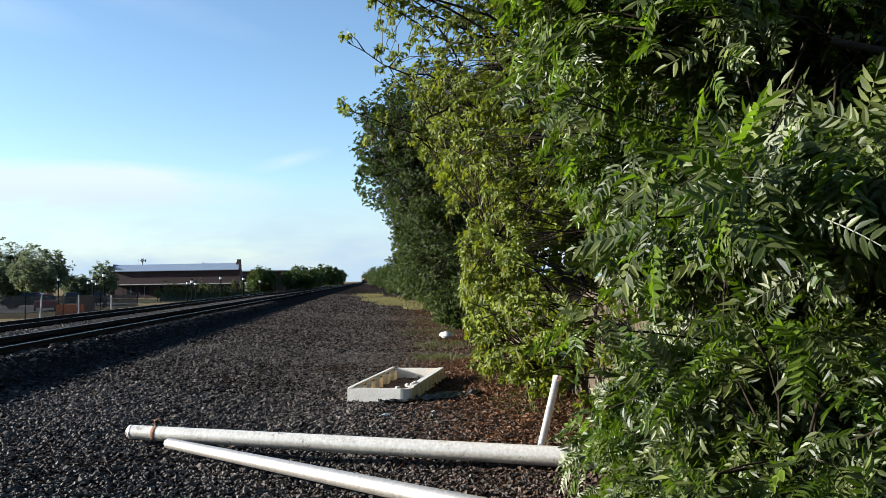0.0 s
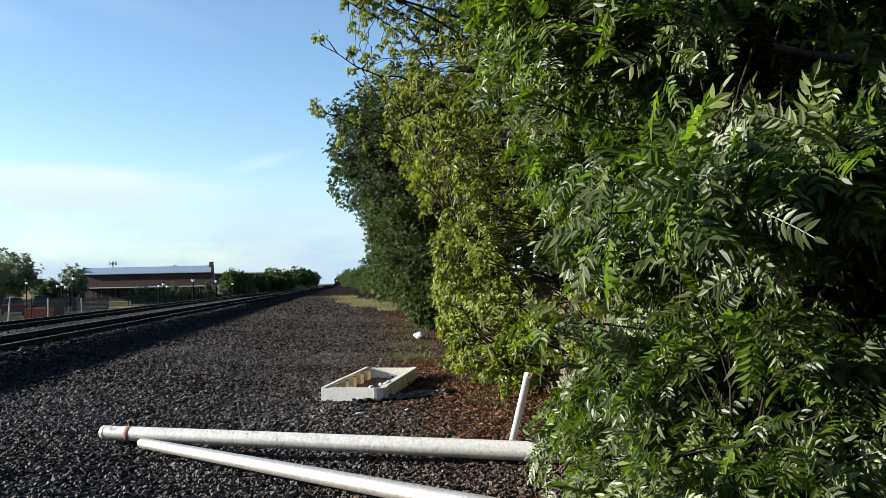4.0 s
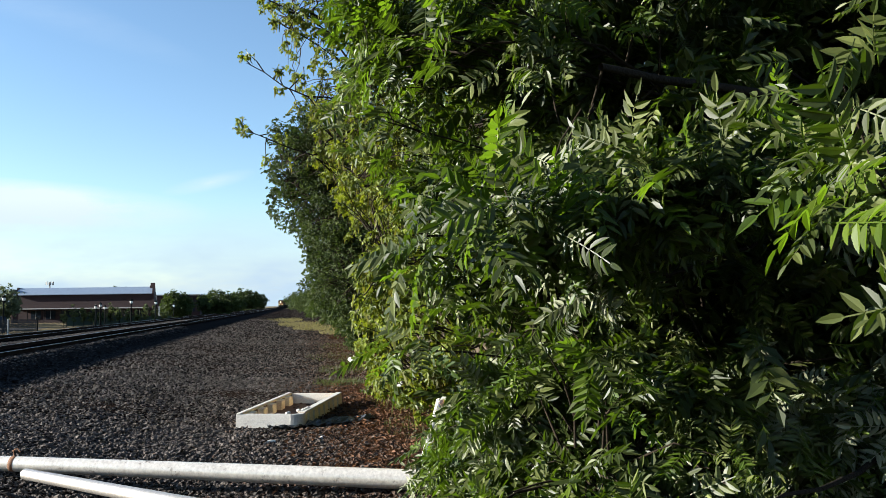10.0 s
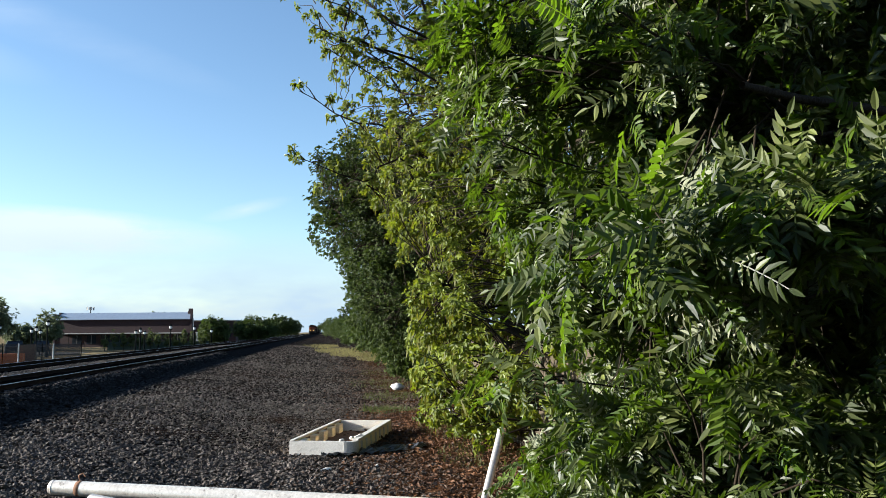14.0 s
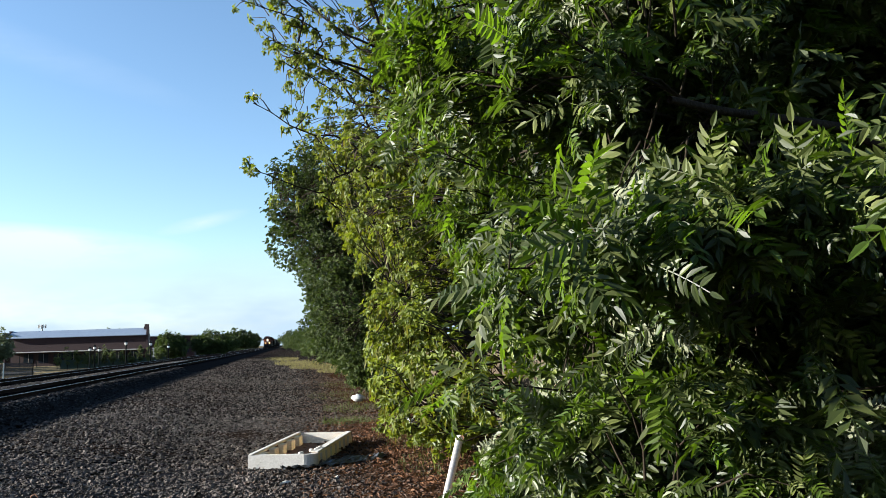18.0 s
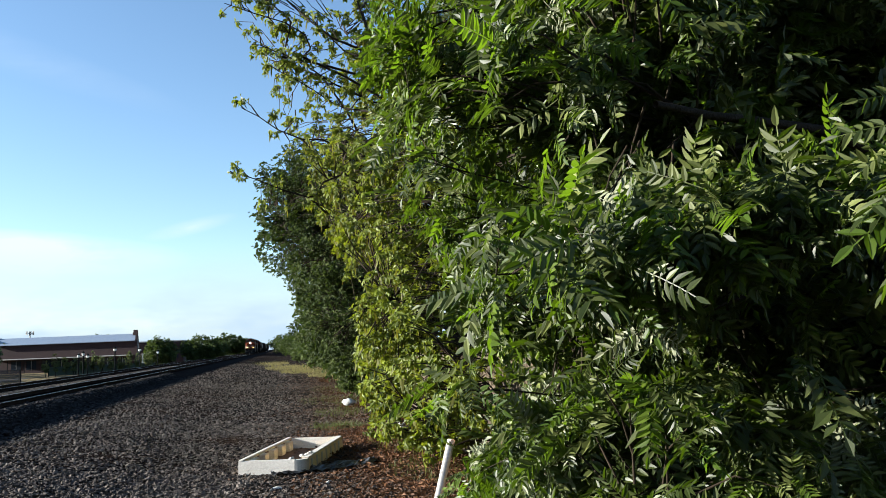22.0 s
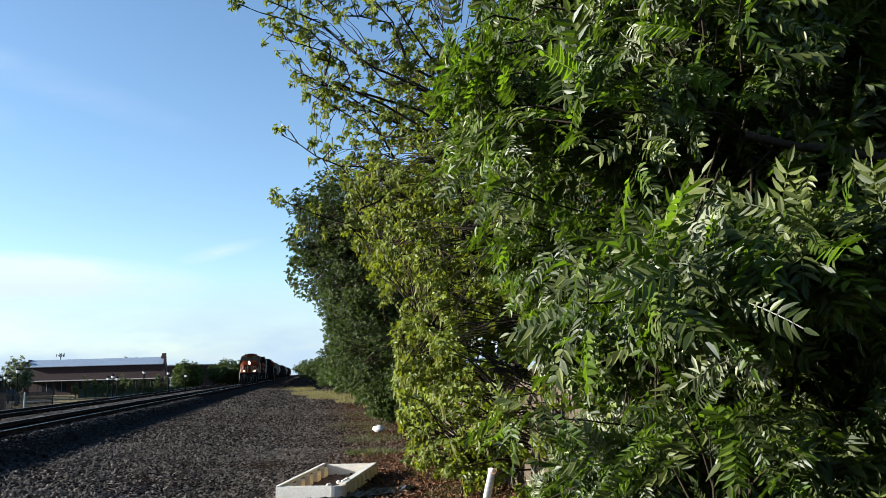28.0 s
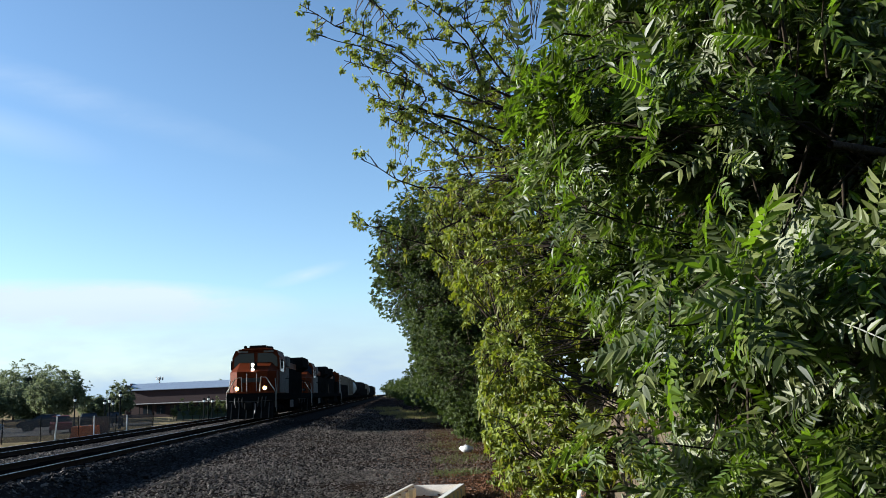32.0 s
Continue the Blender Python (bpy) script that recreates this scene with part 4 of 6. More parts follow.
def dark_cut(p):
    edge = np.interp(p[:, 2], [0, 1.3, 2.2, 3.2, 4.2, 5.7, 6.5, 8.0, 9.5, 11.0, 12.4, 13.2], [1.9, 1.4, 0.5, 0.0, 0.1, -0.3, -1.4, -2.0, -1.8, -1.3, -0.4, 0.6])
    gap = np.array([noise.noise((a * 0.5, b * 0.5, c * 0.5 + 40)) for a, b, c in p])
    lump = np.array([noise.noise((a * 1.1, b * 1.1, c * 1.2 + 70)) for a, b, c in p])
    return (p[:, 0] > edge + 0.6 * gap + 0.3 * lump) & (gap > -0.32) & (lump > -0.14)


LEAF_DARK = trifoliate(0.18, 5)
tree_of("maple_tree", "broad dull green deciduous tree leaning over the gravel", (4.5, 41, 0), 11.5,
        [((3.6, 40, 8.0), (6.6, 6, 5.4)), ((3.0, 38, 3.6), (3.6, 5, 3.2)), ((4.0, 44, 5.5), (4.5, 5, 4.5)), ((1.2, 39, 9.6), (2.9, 3.2, 2.8))], 7800, 11, LEAF_DARK, L_DARK, 0.35, 0.42, 0.6, 0.5, 36, True, "tree", None, dark_cut, tw_r=0.015)
tree_of("bush", "low dull green bush under the trees by the gravel", (3.6, 33, 0), 2.8, [((4.3, 32, 1.7), (1.6, 3.2, 1.8)), ((3.0, 36, 1.2), (1.3, 2.6, 1.3)), ((3.9, 27, 1.2), (1.1, 2.2, 1.3))], 900, 10, LEAF_DARK, L_DARK, 0.08, 0.35, 0.6, 0.4, 14, True, "bush")
LEAF_MID = trifoliate(0.34, 6)
for (x, y, h, w) in ((4.6, 54, 7.5, 4.2), (5.8, 66, 7.5, 4.6), (4.6, 80, 5.6, 4.6), (4.4, 96, 5.0, 5.0), (3.6, 116, 4.6, 5.2), (4, 140, 5.0, 6), (1.5, 172, 5.6, 6), (0.5, 210, 6.5, 7), (-2.5, 260, 7, 8)):
    tree_of("roadside_tree", "dark green bushy tree in the row along the tracks", (x, y, 0), h * 0.85, [((x, y, h * 0.58), (w, w * 1.3, h * 0.42)), ((x - 0.4, y - w * 0.7, h * 0.32), (w * 0.85, w * 0.8, h * 0.30))], 420, 12, LEAF_MID, L_DARK, 0.22, 0.7, 0.5, 0.4, 12, False)


def blades(name, label, category, spots, n, h, w, mat):
    """Tufts of grass blades over the given patches."""
    v = np.array([(-0.5, 0, 0), (0.5, 0, 0), (0.3, 0.55, 0.12), (-0.3, 0.55, 0.12), (0, 1, 0.42)], float)
    f = np.array([(0, 1, 2), (0, 2, 3), (3, 2, 4)])
    cx = np.array(spots)
    k = rng.integers(0, len(cx), n)
    a, r = rng.uniform(0, 6.283, n), np.sqrt(rng.uniform(0, 1, n))
    pos = np.stack([cx[k, 0] + np.cos(a) * r * cx[k, 2], cx[k, 1] + np.sin(a) * r * cx[k, 3], np.full(n, -0.02)], 1)
    d = unit(np.stack([rng.normal(0, 0.35, n), rng.normal(0, 0.35, n), np.ones(n)], 1))
    m = frames_from(d, unit(rng.normal(0, 1, (n, 3)))) * (h * rng.lognormal(0, 0.35, n))[:, None, None]
    m[:, :, 0] *= w / h
    return tagged(new(name, spread(v, f, m, pos, name, mat)), label, category, kind="stuff")


blades("dry_grass", "patch of dry yellow grass at the gravel's edge", "grass", [(0.8, 76, 2.8, 7), (2.8, 62, 2.2, 4), (-1.5, 92, 2.6, 9), (3.6, 50, 1.3, 3), (-4.5, 118, 2.6, 12)], 11000, 0.24, 0.022, L_GRASS)
blades("weeds", "sparse low green weeds in the gravel", "weeds", [(1.4, 21.6, 0.9, 1.1), (1.3, 21.4, 0.7, 0.8), (1.6, 26.5, 1.0, 2.0), (1.5, 33, 1.4, 3), (2.2, 42, 1.6, 4), (2.6, 13, 0.8, 1.5), (2.6, 17, 0.8, 2)], 5600, 0.10, 0.012, L_WEED)


def dead_leaves():
    n = 15000
    y = 8.5 + 13 * rng.uniform(0, 1, n) ** 1.2
    x = np.clip(2.6 + rng.normal(0, 0.85, n) - 0.02 * y, 0.2, 4.5)
    v, f = leaflet(0.075, 0.036, 0.3, 0.2)
    ob = new("leaf_litter", spread(v, f, turns(n, 0.45) * rng.uniform(0.5, 1.3, (n, 1, 1)), np.stack([x, y, rng.uniform(0.02, 0.06, n)], 1), "leaf_litter", L_LITTER))
    tagged(ob, "brown dead leaves scattered under the trees", "leaf litter", kind="stuff")


dead_leaves()

# ---- things on the gravel ----


def light_pole(name, label, a, b, r0, r1, band):
    """A tapered metal lamp pole lying on the ground."""
    a, b = Vector(a), Vector(b)
    d = b - a
    m = Matrix.Translation(a) @ d.to_track_quat("Y", "Z").to_matrix().to_4x4()
    p = thing(name, label, "pole", m)
    ln = d.length
    sh = Shape().tube([(0, ln * i / 16, 0) for i in range(17)], [r0 + (r1 - r0) * i / 16 for i in range(17)], 28)
    part("shaft", sh, M_GALV if band else M_WORN, p)
    if band:
        part("clamp_band", Shape().tube([(0, band - 0.03, 0), (0, band - 0.025, 0), (0, band + 0.025, 0), (0, band + 0.03, 0)], [r0 + 0.002, r0 + 0.005, r0 + 0.005, r0 + 0.002], 28), M_RUST, p, "rusty steel band")
        part("hook", Shape().tube([(0, band, r0), (0, band - 0.02, r0 + 0.07), (0, band + 0.03, r0 + 0.10), (0, band + 0.07, r0 + 0.06)], 0.008, 6), M_RUST, p, "rusty bent hook")
        part("end_cap", Shape().tube([(0, -0.012, 0), (0, 0.03, 0)], [r0 * 0.9, r0 + 0.004], 28), M_GALV, p)
    return p


light_pole("metal_pole", "long tapered galvanised metal pole lying on the gravel", (-3.34, 9.32, 0.37), (3.07, 7.88, 0.13), 0.088, 0.125, 0.36)
light_pole("metal_pole", "second galvanised metal pole lying across the gravel", (-2.70, 8.77, 0.32), (1.46, 5.88, 0.10), 0.062, 0.105, 0)


def leaning_pipe():
    a, b = Vector((2.02, 9.3, 0.02)), Vector((2.40, 10.0, 0.86))
    d = b - a
    m = Matrix.Translation(a) @ d.to_track_quat("Y", "Z").to_matrix().to_4x4()
    p = thing("leaning_pipe", "grey metal pipe leaning up under the branches", "pipe", m)
    part("tube", Shape().tube([(0, 0, 0), (0, d.length, 0)], [0.05, 0.055], 16, cap=False), M_WORN, p)
    part("flared_end", Shape().tube([(0, d.length - 0.06, 0), (0, d.length, 0)], [0.056, 0.06], 16, cap=False), M_GALV, p)
    part("ring", Shape().tube([(0.03 * math.cos(t) + 0.05, d.length - 0.05 + 0.045 * math.sin(t), 0.05) for t in np.linspace(0, 6.283, 12)], 0.006, 5), M_RUST, p)


leaning_pipe()


def foam_tray():
    """A long shallow moulded foam tray with ribbed walls, a rounded and a crushed corner."""
    t = thing("foam_tray", "large dirty white foam tray with a stained brown inside", "tray", pose(-0.82, 13.78, 0.0, 0, 0, -13.5))
    w, ln, h, k = 1.24, 3.45, 0.27, 0.085
    part("base", Shape().box(0.02, w - 0.02, 0.02, ln - 0.02, 0.0, 0.05, 0.01), M_TRAYIN, t, "stained brown bottom")
    part("wall", Shape().prism([(0.0, 0.0), (0.02, h), (k, h), (k + 0.02, 0.05), (k + 0.02, 0.0)], "y", k + 0.024, ln), M_CREAM, t, "cream side wall")
    # this wall's cream colour stands in for sun glowing through the foam
    part("wall", Shape().prism([(w, 0.02), (w - 0.02, h - 0.01), (w - k - 0.05, h - 0.015), (w - k - 0.06, 0.05), (w - k - 0.06, 0.0)], "y", 0.22, ln), M_CREAM, t, "cream side wall")
    part("wall", Shape().prism([(0.0, 0.0), (0.015, h), (k, h), (k + 0.02, 0.05), (k + 0.02, 0)], "x", 0.0, w - 0.22), M_FOAM, t)
    part("wall", Shape().prism([(ln, 0.0), (ln - 0.015, h), (ln - k, h), (ln - k - 0.02, 0.05), (ln - k - 0.02, 0)], "x", k + 0.022, w - k - 0.022), M_FOAM, t)
    cr = Shape()
    arc = [(w - 0.22 + 0.22 * math.sin(q), 0.22 - 0.22 * math.cos(q)) for q in np.linspace(0, math.pi / 2, 7)]
    inn = [(w - 0.22 + 0.12 * math.sin(q), 0.22 - 0.12 * math.cos(q)) for q in np.linspace(math.pi / 2, 0, 7)]
    cr.prism(arc + inn, "z", 0.0, h - 0.005)
    part("rounded_corner", cr, M_FOAM, t)
    # white rim strips lie on the cream walls
    part("rim", Shape().box(0.012, k + 0.006, 0.004, ln - 0.004, h + 0.002, h + 0.022, 0.008), M_FOAM, t, "white rim")
    part("rim", Shape().box(w - k - 0.055, w - 0.012, 0.24, ln - 0.004, h - 0.008, h + 0.014, 0.008), M_FOAM, t, "white rim")
    for y in np.arange(0.35, ln - 0.4, 0.62):
        part("rib", Shape().box(k + 0.004, k + 0.13, y, y + 0.26, 0.05, h - 0.02, 0.012), M_CREAM, t)
        part("recess_stain", Shape().box(k + 0.006, k + 0.022, y + 0.28, y + 0.60, 0.055, h - 0.03, 0.004), M_TRAYIN, t, "brown stain between the ribs")
    for y in np.arange(0.42, ln - 0.2, 0.42):
        part("outer_rib", Shape().box(w - 0.028, w + 0.012, y, y + 0.07, 0.03, h - 0.04, 0.006), M_FOAM, t)
    # carved zigzags on the near wall
    for i in range(4):
        x = k + 0.08 + i * 0.21
        part("zigzag", Shape().tube([(x, 0.007, 0.09), (x + 0.06, 0.012, 0.15), (x + 0.10, 0.011, 0.12), (x + 0.17, 0.014, 0.18)], 0.006, 5), M_FOAM, t)
    rnd = random.Random(4)
    for i in range(9):
        q = rnd.uniform(0, 1)
        part("crumb", Shape().ball((w - 0.34 + 0.26 * q, 0.10 + 0.75 * q * q + rnd.uniform(-0.05, 0.05), h + 0.012), rnd.uniform(0.025, 0.055), 7, 5, 0.7), M_FOAM, t, "crushed lump of white foam")
    # torn plastic round the foot, widened so its black also paints the tray's shadow
    sheet = thing("plastic_sheet", "crumpled torn black plastic sheet under the tray", "plastic sheet", pose(-0.2, 13.42, 0, 0, 0, 12))
    gx, gy = 22, 9
    v = [(2.1 * i / gx + 0.05 * noise.noise((i, j, 2)), 0.5 * j / gy - 0.12 + 0.5 * (i / gx) ** 2 + 0.10 * noise.noise((i * 0.6, j * 0.6, 5)), 0.04 + 0.14 * abs(noise.noise((i * 0.55, j * 0.8, 0)))) for i in range(gx + 1) for j in range(gy + 1)]
    f = [(i * (gy + 1) + j, i * (gy + 1) + j + 1, (i + 1) * (gy + 1) + j + 1, (i + 1) * (gy + 1) + j) for i in range(gx) for j in range(gy)]
    part("film", Shape().add(v, f), M_TARP, sheet)


foam_tray()


def litter_bag(label, at, sx, sy, sz, seed):
    s = Shape()
    s.ball((0, 0, 0), 1.0, 14, 9)
    s.v = [(x * sx * (1 + 0.8 * noise.noise((x * 2.6 + seed, y * 1.7, z * 1.7)) + 0.35 * noise.noise((x * 6, y * 6 + seed, z * 6))), y * sy * (1 + 0.35 * noise.noise((x * 2 + seed, y * 2 + 4, z))), (z + 1) * 0.5 * sz * (1 + 0.4 * noise.noise((x * 2.3, y * 2.3 + seed, z + 9)))) for x, y, z in s.v]
    b = part("plastic_bag", s, M_PLASTIC)
    b.matrix_basis = pose(*at)
    tagged(b, label, "plastic bag")


litter_bag("crumpled white plastic bag lying on the gravel", (2.02, 29.3, 0.0), 0.22, 0.17, 0.28, 1)
litter_bag("torn white plastic bag caught under the branches", (2.72, 18.6, 0.0), 0.14, 0.12, 0.30, 5)
for i, (x, y, s) in enumerate(((-0.1, 12.1, 0.09), (0.75, 12.35, 0.07), (-3.4, 14.0, 0.05), (-5.6, 33, 0.5))):
    sh = Shape()
    sh.add([(-s, -s * 0.3, 0.03), (s, -s * 0.4, 0.045), (s * 0.9, s * 0.35, 0.05), (-s * 0.8, s * 0.4, 0.035), (0, 0, 0.065 + 0.02 * s), (-s, -s * 0.3, 0.0), (s, -s * 0.4, 0.0), (s * 0.9, s * 0.35, 0.0), (-s * 0.8, s * 0.4, 0.0)], [(0, 1, 4), (1, 2, 4), (2, 3, 4), (3, 0, 4), (0, 1, 6, 5), (1, 2, 7, 6), (2, 3, 8, 7), (3, 0, 5, 8)])
    ob = part("scrap", sh, M_PLASTIC)
    ob.matrix_basis = pose(x, y, 0, 0, 0, 40 * i)
    tagged(ob, "pale scrap of plastic on the gravel", "litter")


def dead_sticks():
    for i, (x, y, rz, ln) in enumerate(((-0.35, 12.0, 20, 0.7), (-0.2, 12.6, 75, 0.5), (0.5, 11.4, -10, 0.9), (0.3, 9.2, 10, 1.6), (1.4, 12.2, 40, 0.6))):
        b = thing("dead_twig", "dry grey twig lying on the gravel", "twig", pose(x, y, 0.03, 0, 0, rz))
        s = Shape()
        p = limb(s, (0, 0, 0.01), (ln, 0, 0.05), 0.012, 0.004, 0.03, 0.3, 6, 5, i)
        part("stem", s, M_TWIG, b)
        s2 = Shape().tube([p[3], p[3] + Vector((ln * 0.15, ln * 0.18, 0.08))], [0.006, 0.002], 4)
        part("side_shoot", s2, M_TWIG, b)


dead_sticks()


def fence():
    fe = thing("board_fence", "weathered brown wooden board fence behind the trees", "fence")
    x0 = 3.55
    for z in (0.35, 1.0, 1.75):
        part("rail", Shape().box(x0 + 0.02, x0 + 0.06, 5.5, 34, z - 0.045, z + 0.045, 0.004), M_FENCE, fe)
    for i in range(12):
        y = 5.6 + i * 2.44
        part("post", Shape().box(x0 + 0.062, x0 + 0.152, y - 0.045, y + 0.045, -0.1, 2.05, 0.006), M_FENCE, fe)
    boards = [Shape().box(-0.011, 0.011, -0.068, 0.068, 0.03, 2.0 + d, 0.003).mesh("board", M_FENCE) for d in (-0.03, 0.0, 0.02)]
    for i in range(195):
        ob = new("board", boards[i % 3])
        ob.parent = fe
        ob.matrix_basis = pose(x0 + 0.005, 5.6 + i * 0.145, random.uniform(-0.01, 0.01), random.uniform(-0.6, 0.6), 0, 0)


fence()

# ---- far side of the tracks ----
M_BRICK = surf("dark_red_brick", (0.027, 0.0125, 0.0135), (0.018, 0.0085, 0.0098), rough=0.85, scale=0.5, fine=6, bump=0.3)
M_ROOF = surf("grey_metal_roof", (0.19, 0.23, 0.29), (0.15, 0.18, 0.24), rough=0.5, metal=0.3, scale=0.3, fine=3, bump=0.1)
M_TRIM = surf("pale_trim", (0.30, 0.29, 0.28), (0.24, 0.23, 0.22), rough=0.6, scale=1, fine=8)
M_WINDOW = glass("dark_window_glass", (0.012, 0.016, 0.022), 0.12)
M_BLACK = surf("black_painted_iron", (0.010, 0.011, 0.011), (0.007, 0.008, 0.008), rough=0.5, scale=4, fine=30, spec=0.0)
M_GLOBE = surf("white_lamp_globe", (0.6, 0.6, 0.59), (0.55, 0.55, 0.54), rough=0.3, scale=4, fine=20, bump=0)
M_ORANGE = surf("orange_plastic", (0.85, 0.22, 0.03), (0.70, 0.16, 0.02), rough=0.5, scale=2, fine=15)
M_WHITE = surf("white_paint", (0.42, 0.42, 0.41), (0.35, 0.35, 0.34), rough=0.5, scale=3, fine=20)
M_RED = surf("red_paint", (0.20, 0.025, 0.02), (0.15, 0.02, 0.018), rough=0.35, scale=2, fine=15)
M_NAVY = surf("dark_car_paint", (0.010, 0.010, 0.012), (0.007, 0.007, 0.009), rough=0.45, scale=2, fine=15, bump=0, spec=0.1)
M_SILVER = surf("silver_car_paint", (0.22, 0.23, 0.24), (0.18, 0.19, 0.20), rough=0.3, metal=0.4, scale=2, fine=15, bump=0)
M_TYRE = surf("tyre_rubber", (0.022, 0.022, 0.022), (0.014, 0.014, 0.014), rough=0.85, scale=5, fine=30)
M_MESH = surf("green_screen_cloth", (0.045, 0.066, 0.052), (0.032, 0.048, 0.038), rough=0.85, scale=0.8, fine=12)
M_WOODEN = surf("raw_timber", (0.12, 0.08, 0.045), (0.085, 0.055, 0.03), rough=0.8, scale=3, fine=20)
M_PAVE = surf("pale_concrete", (0.060, 0.055, 0.050), (0.042, 0.038, 0.035), rough=0.85, scale=0.4, fine=6)


def wire_mat():
    """Fine wire mesh: mostly open."""
    m = surf("wire_mesh", (0.05, 0.047, 0.045), (0.035, 0.033, 0.032), rough=0.7, scale=1, fine=10, bump=0)
    nt = m.node_tree
    b, out = nt.nodes["Principled BSDF"], nt.nodes["Material Output"]
    t, x = nt.nodes.new("ShaderNodeBsdfTransparent"), nt.nodes.new("ShaderNodeMixShader")
    x.inputs[0].default_value = 0.5
    nt.links.new(t.outputs[0], x.inputs[1])
    nt.links.new(b.outputs[0], x.inputs[2])
    nt.links.new(x.outputs[0], out.inputs["Surface"])
    return m


M_WIRE = wire_mat()


def brick_hall():
    """Long low brick hall with a pitched metal roof between stepped end walls."""
    b = thing("brick_building", "long low dark red brick building with grey metal roof", "building", pose(-28.3, 143, -0.35))
    ln, d = 24.4, 13.0          # local y runs along the front, local x goes back
    part("wall", Shape().box(0, 0.3, 0, ln, 0, 4.9, 0.02), M_BRICK, b)
    part("wall", Shape().box(d - 0.3, d, 0, ln, 0, 4.9, 0.02), M_BRICK, b)
    gable = [(-0.1, 0), (d + 0.1, 0), (d + 0.1, 5.2), (d * 0.75, 5.4), (d * 0.75, 6.0), (d * 0.62, 6.0), (d * 0.62, 6.4), (d * 0.38, 6.4), (d * 0.38, 6.0), (0.9, 6.0), (0.9, 5.3), (-0.1, 5.3)]
    part("end_wall", Shape().prism(gable, "y", -0.35, -0.002), M_BRICK, b)
    part("end_wall", Shape().prism(gable, "y", ln + 0.002, ln + 0.35), M_BRICK, b)
    part("roof", Shape().prism([(-0.45, 4.92), (d / 2, 6.2), (d + 0.45, 4.92), (d + 0.45, 5.02), (d / 2, 6.32), (-0.45, 5.02)], "y", 0.002, ln - 0.002), M_ROOF, b)
    for i in range(22):
        part("roof_seam", Shape().prism([(-0.44, 5.022), (d / 2, 6.322), (d / 2, 6.328), (-0.44, 5.028)], "y", 0.6 + i * 1.05, 0.64 + i * 1.05), M_ROOF, b)
    part("canopy", Shape().box(-1.6, -0.002, 0.5, ln - 0.5, 2.45, 2.62, 0.02), M_TRIM, b, "pale canopy edge")
    for i in range(8):
        part("canopy_post", Shape().box(-1.5, -1.38, 0.9 + i * 2.95, 1.02 + i * 2.95, 0, 2.448, 0.01), M_BLACK, b)
        w = part("window", Shape().box(-0.05, -0.002, 1.3 + i * 2.6, 3.0 + i * 2.6, 0.7, 2.2), M_WINDOW, b)
        part("window_frame", Shape().box(-0.07, -0.052, 2.12 + i * 2.6, 2.18 + i * 2.6, 0.7, 2.2), M_TRIM, w)
    part("chimney", Shape().box(d * 0.36, d * 0.36 + 1.7, -0.37, 0.55, 5.6, 6.5, 0.02).box(d * 0.36 + 0.35, d * 0.36 + 1.2, -0.36, 0.45, 6.5, 6.95, 0.02), M_BRICK, b, "stepped brick stack")
    # the hall's plan is a slanted one: its ends run along the side street
    plan = Matrix(((-0.17, -0.985, 0, 0), (0.985, 0.17, 0, 0), (0, 0, 1, 0), (0, 0, 0, 1)))
    for o in b.children_recursive:
        o.data.transform(plan)


brick_hall()


def second_hall():
    b = thing("brick_building", "small red brick building behind roadside trees", "building", pose(-24.5, 172, 0, 0, 0, 85))
    part("wall", Shape().box(0, 8, 0, 9, 0, 4.6, 0.03), M_BRICK, b)
    part("roof", Shape().box(-0.25, 8.25, -0.25, 9.25, 4.602, 4.85, 0.03), M_TRIM, b)
    for i in range(3):
        part("window", Shape().box(-0.04, -0.002, 1 + i * 2.8, 2.6 + i * 2.8, 1.2, 2.8), M_WINDOW, b)
    s = thing("site_shed", "pale grey metal shed beside the brick building", "shed", pose(-25.2, 139, -0.3, 0, 0, 80))
    part("body", Shape().box(0, 3, -1.6, 1.3, 0, 2.5, 0.03), M_SILVER, s)
    part("roof", Shape().box(-0.1, 3.1, -1.7, 1.4, 2.502, 2.62, 0.02), M_TRIM, s)


second_hall()


def mast():
    m = thing("antenna_mast", "slender mast with a cluster of panel antennas", "antenna mast", pose(-60, 190, 0))
    part("pole", Shape().tube([(0, 0, -0.3), (0, 0, 8.2)], [0.25, 0.14], 8), M_TRIM, m)
    for i in range(6):
        a = i * 1.047
        part("antenna", Shape().box(-0.10, 0.10, -0.06, 0.06, 7.5, 8.3, 0.02, m=Matrix.Translation((0.8 * math.cos(a), 0.8 * math.sin(a), 0)) @ pose(0, 0, 0, 0, 0, math.degrees(a) + 90)), M_TRIM, m)
        part("arm", Shape().tube([(0, 0, 7.8), (0.8 * math.cos(a), 0.8 * math.sin(a), 7.8)], 0.04, 5), M_TRIM, m)


mast()


